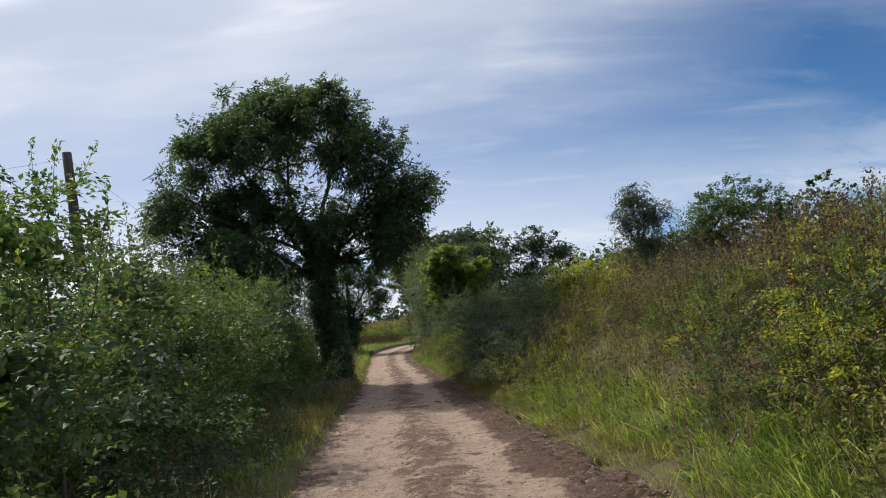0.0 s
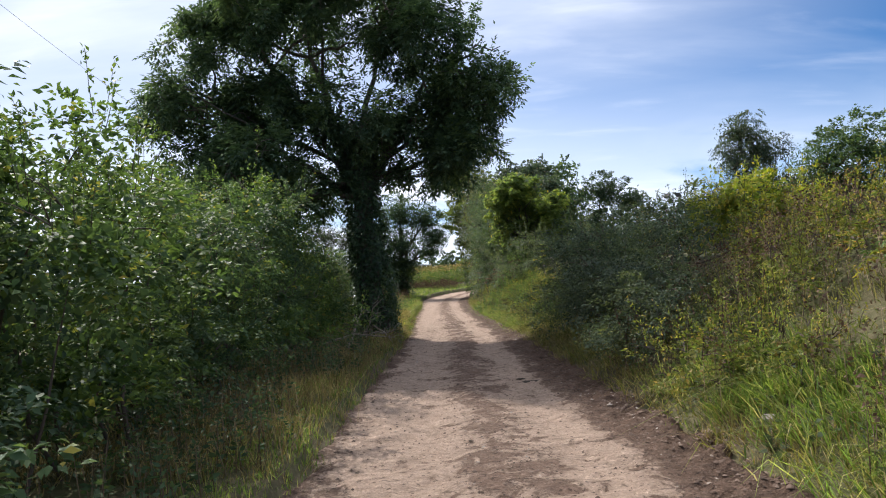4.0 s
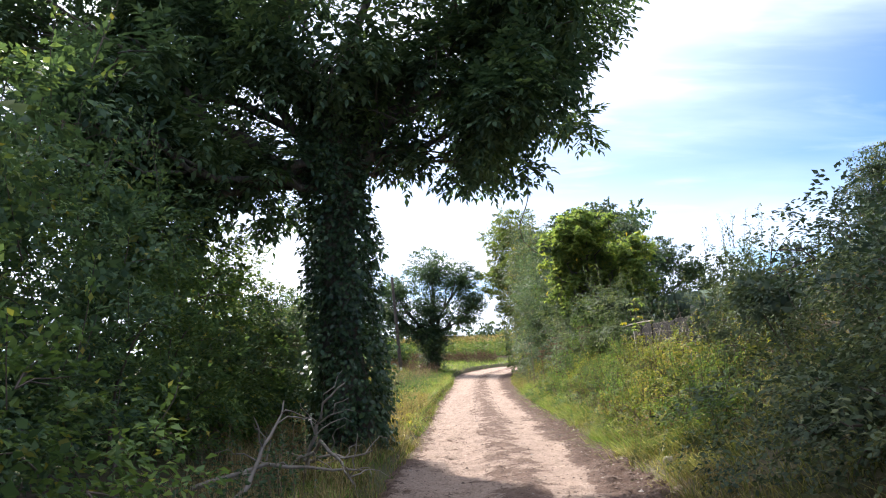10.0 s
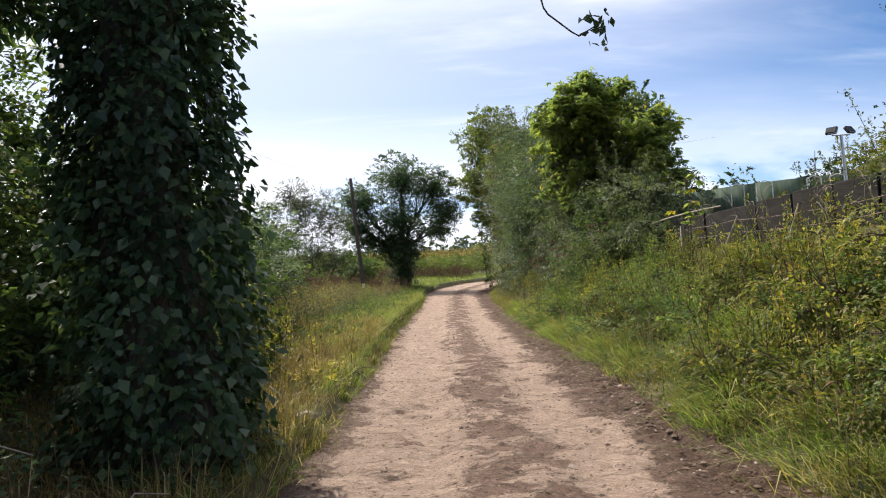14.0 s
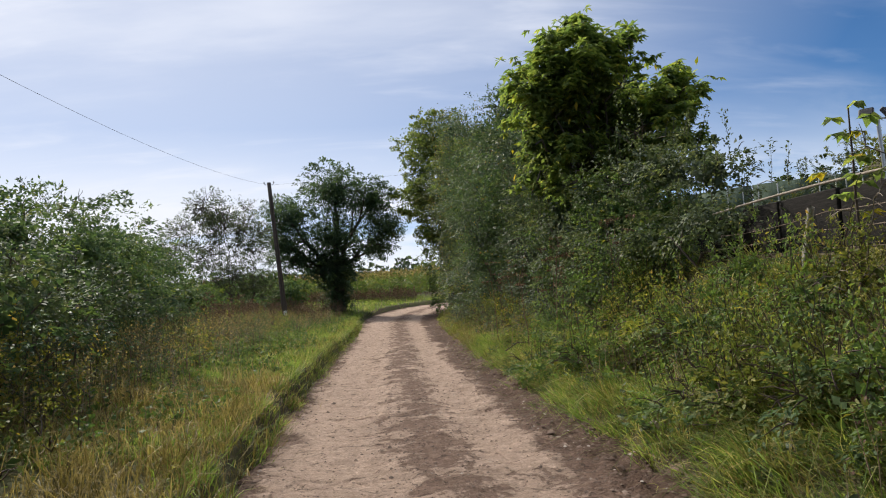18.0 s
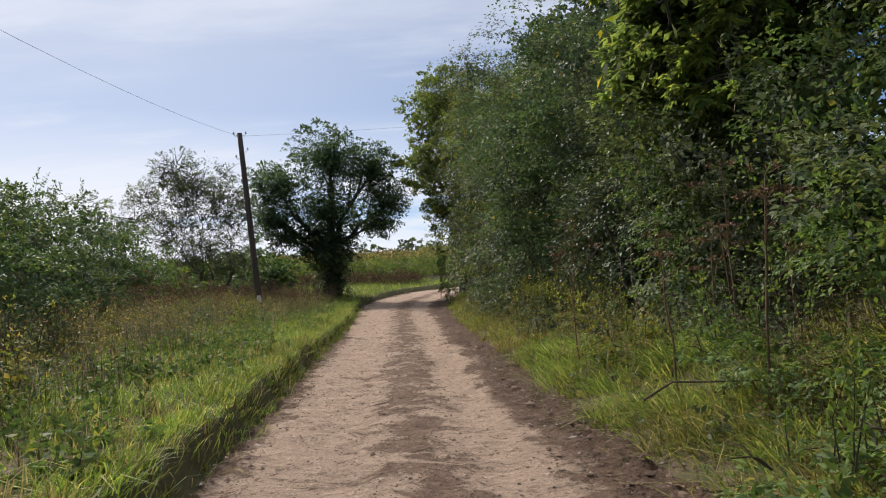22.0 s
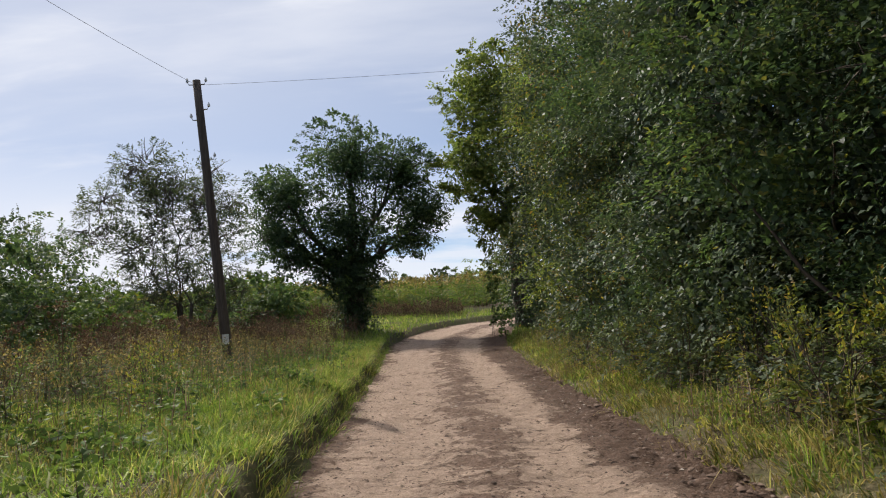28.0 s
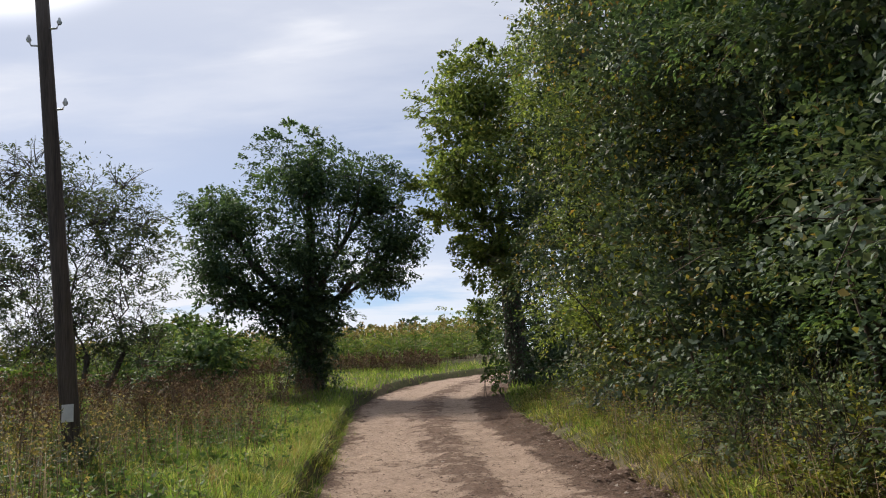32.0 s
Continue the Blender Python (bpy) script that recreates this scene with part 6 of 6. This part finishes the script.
def dead_branches():
    for base, pts in [((-1.75, 24.3), [(-1.75, 24.3, 0.25), (-1.6, 24.1, 0.7), (-1.45, 24.0, 1.05), (-1.2, 23.9, 1.3)]), ((-1.6, 24.6), [(-2.1, 24.7, 0.3), (-1.5, 24.3, 0.42), (-0.95, 24.2, 0.5)]), ((-1.9, 23.2), [(-2.6, 23.0, 0.35), (-1.9, 23.2, 0.55), (-1.3, 23.6, 0.4), (-1.0, 24.0, 0.35)]),
                      ((-1.8, 22.6), [(-1.95, 22.3, 0.25), (-1.75, 22.6, 0.7), (-1.6, 22.9, 1.15)]), ((-1.6, 23.8), [(-1.9, 24.2, 0.35), (-1.45, 23.9, 0.62), (-1.15, 23.5, 0.45), (-1.05, 23.3, 0.3)])]:
        root = thing("dead_branch", (*base, float(ground_at(*base)[0])), "bleached dead branch lying at the foot of the ash", "branch", "dead branches by the ash")
        t = Tubes()
        p = np.array(pts, float)
        s = np.linspace(0, len(p) - 1, 10)
        q = np.stack([np.interp(s, np.arange(len(p)), p[:, i]) for i in range(3)], 1) + rng.normal(size=(10, 3)) * 0.02
        t.add(q, np.linspace(0.028, 0.008, 10), 7)
        t.make("bough", PALE_TWIG, root)
        for k in range(5):
            i = rng.integers(3, 9)
            t = Tubes()
            e = q[i] + rand_dirs(1)[0] * [0.5, 0.5, 0.3] + [0, 0, 0.1]
            t.add(bend(q[i], e, 0.06, 6, 0.02), np.linspace(0.009, 0.003, 6), 4)
            t.make("side_twig", PALE_TWIG, root)


dead_branches()


def tendril():
    root = thing("hanging_bramble", (1.4, 27.6, 4.7), "long bare bramble runner hanging from the ash", "bramble")
    t = Tubes()
    p = np.array([(1.4, 27.6, 4.7), (1.35, 27.5, 4.1), (1.16, 27.3, 3.62), (1.2, 27.2, 3.36), (1.42, 27.1, 3.12), (1.6, 27.1, 3.22)])
    s = np.linspace(0, 5, 22)
    t.add(np.stack([np.interp(s, np.arange(6), p[:, i]) for i in range(3)], 1), np.linspace(0.011, 0.005, 22), 5)
    t.make("runner", TWIG, root)
    n = 26
    v, f = leaf_mesh(p[-1] + rng.normal(size=(n, 3)) * 0.07, rand_dirs(n), 0.09 * rng.uniform(0.6, 1.2, n), 0.5)
    tagged(mesh_from("leaf_tuft", v, f, LEAF_HAWTHORN, root), kind="stuff")


tendril()


def sycamore_seedling():
    root = thing("sycamore_seedling", (4.35, 33.2, float(ground_at(4.35, 33.2)[0])), "young sycamore with large yellow-green leaves by the fence", "sapling")
    t = Tubes()
    b = np.array([4.35, 33.2, float(ground_at(4.35, 33.2)[0])])
    top = np.array([4.3, 33.1, 2.75])
    t.add(bend(b, top, 0, 8, 0.01), np.linspace(0.016, 0.006, 8), 6)
    t.make("stem", TWIG, root)
    for k in range(16):
        q = b + (top - b) * (0.45 + 0.55 * k / 15)
        d = np.array([math.cos(k * 2.4), math.sin(k * 2.4), 0.15])
        v, f = palmate(q[None] + d * 0.02, q[None] + d * 0.16, 1, 0.13, 0.62, 5)
        mesh_from("leaf", v, f, LEAF_YELLOW if k % 4 == 0 else LEAF_CHESTNUT, root)


sycamore_seedling()


def lump(name, centre, size, mat, label, category, n=16, flat=0.5):
    """A rounded uneven lump."""
    bm = bmesh.new()
    bmesh.ops.create_icosphere(bm, subdivisions=2, radius=1)
    for v in bm.verts:
        k = 1 + 0.3 * noise.noise(v.co * 1.7 + Vector(centre)) + 0.22 * noise.noise(v.co * 4 + Vector(centre))
        v.co = Vector((v.co.x * size[0] * k, v.co.y * size[1] * k, v.co.z * size[2] * k))
    bmesh.ops.translate(bm, vec=centre, verts=bm.verts)
    me = bpy.data.meshes.new(name)
    bm.to_mesh(me)
    bm.free()
    me.materials.append(mat)
    return tagged(new(name, me), label, category)


for x, y, a, b in [(1.36, 17.1, 0.13, 0.08), (1.5, 17.3, 0.09, 0.06), (1.26, 17.28, 0.07, 0.05), (1.47, 16.95, 0.08, 0.05), (1.3, 16.9, 0.05, 0.04)]:
    lump("dung_pat", (x, y, float(lane_height(np.array(0.72), np.array(x), np.array(y)) + lie(y)) - 0.018), (a, b, 0.012), DUNG, "flat dark dung pat on the lane", "dung")
for x, y, r in [(2.72, 12.3, 0.1), (2.6, 9.4, 0.07), (2.55, 24.6, 0.08), (2.5, 29.4, 0.07), (2.45, 33.2, 0.09), (-0.95, 27.9, 0.11)]:
    lump("verge_stone", (x, y, float(ground_at(x, y)[0]) + r * 0.2), (r, r * 0.8, r * 0.6), STONE, "grey stone half sunk in the verge", "stone")
umbels("dead_hogweed", "dead hogweed with flat brown seed heads", clumped(42, 47, 66, 2.4, 5.0, -1, 0.5, 3), 0.7, 1.15)
umbels("dead_hogweed", "tall dead hogweed at the foot of the hedge", clumped(14, 37, 46, 0.9, 1.6, 1, 0.3, 2), 1.1, 1.7)


def far_rail():
    root = thing("field_rail", (-1.8, 120, 3.8), "pale horizontal steel rail standing across the far field", "rail")
    t = Tubes()
    t.add([np.array([-7.5, 120, 5.2]), np.array([-1.7, 120, 5.0]), np.array([0.4, 120, 4.88])], 0.07, 6)
    t.make("rail", GALVANISED, root)
    for x in (-7, -4, -1.2, 0.3):
        t = Tubes()
        t.add([np.array([x, 120, float(ground_at(x, 120)[0])]), np.array([x, 120, 4.0]), np.array([x, 120, 4.97])], 0.06, 6)
        t.make("post", GALVANISED, root)


far_rail()


def dead_stems():
    """Bleached bramble stems leaning over the boards in arcs."""
    for i in range(16):
        y = 27.4 + i * 0.42 + rng.normal() * 0.15
        x = 4.5 + rng.normal() * 0.08
        b = np.array([x, y, float(ground_at(x, y)[0]) - 0.05])
        e = np.array([x - rng.uniform(0.05, 0.5), y + rng.uniform(-0.9, 0.5), b[2] + rng.uniform(0.7, 1.25)])
        root = thing("dead_bramble_stem", tuple(b), "bare bleached bramble stem arching against the boards", "bramble", "dead stems by the boards")
        t = Tubes()
        q = bend(b, e, rng.uniform(0.05, 0.3), 9, 0.015)
        t.add(q, np.linspace(0.009, 0.003, 9), 5)
        t.make("cane", PALE_TWIG if i % 3 else TWIG, root)
        for k in range(3):
            j = rng.integers(4, 8)
            t = Tubes()
            t.add(bend(q[j], q[j] + rand_dirs(1)[0] * [0.15, 0.35, 0.2], 0.04, 5), np.linspace(0.005, 0.002, 5), 4)
            t.make("side_twig", PALE_TWIG, root)


dead_stems()
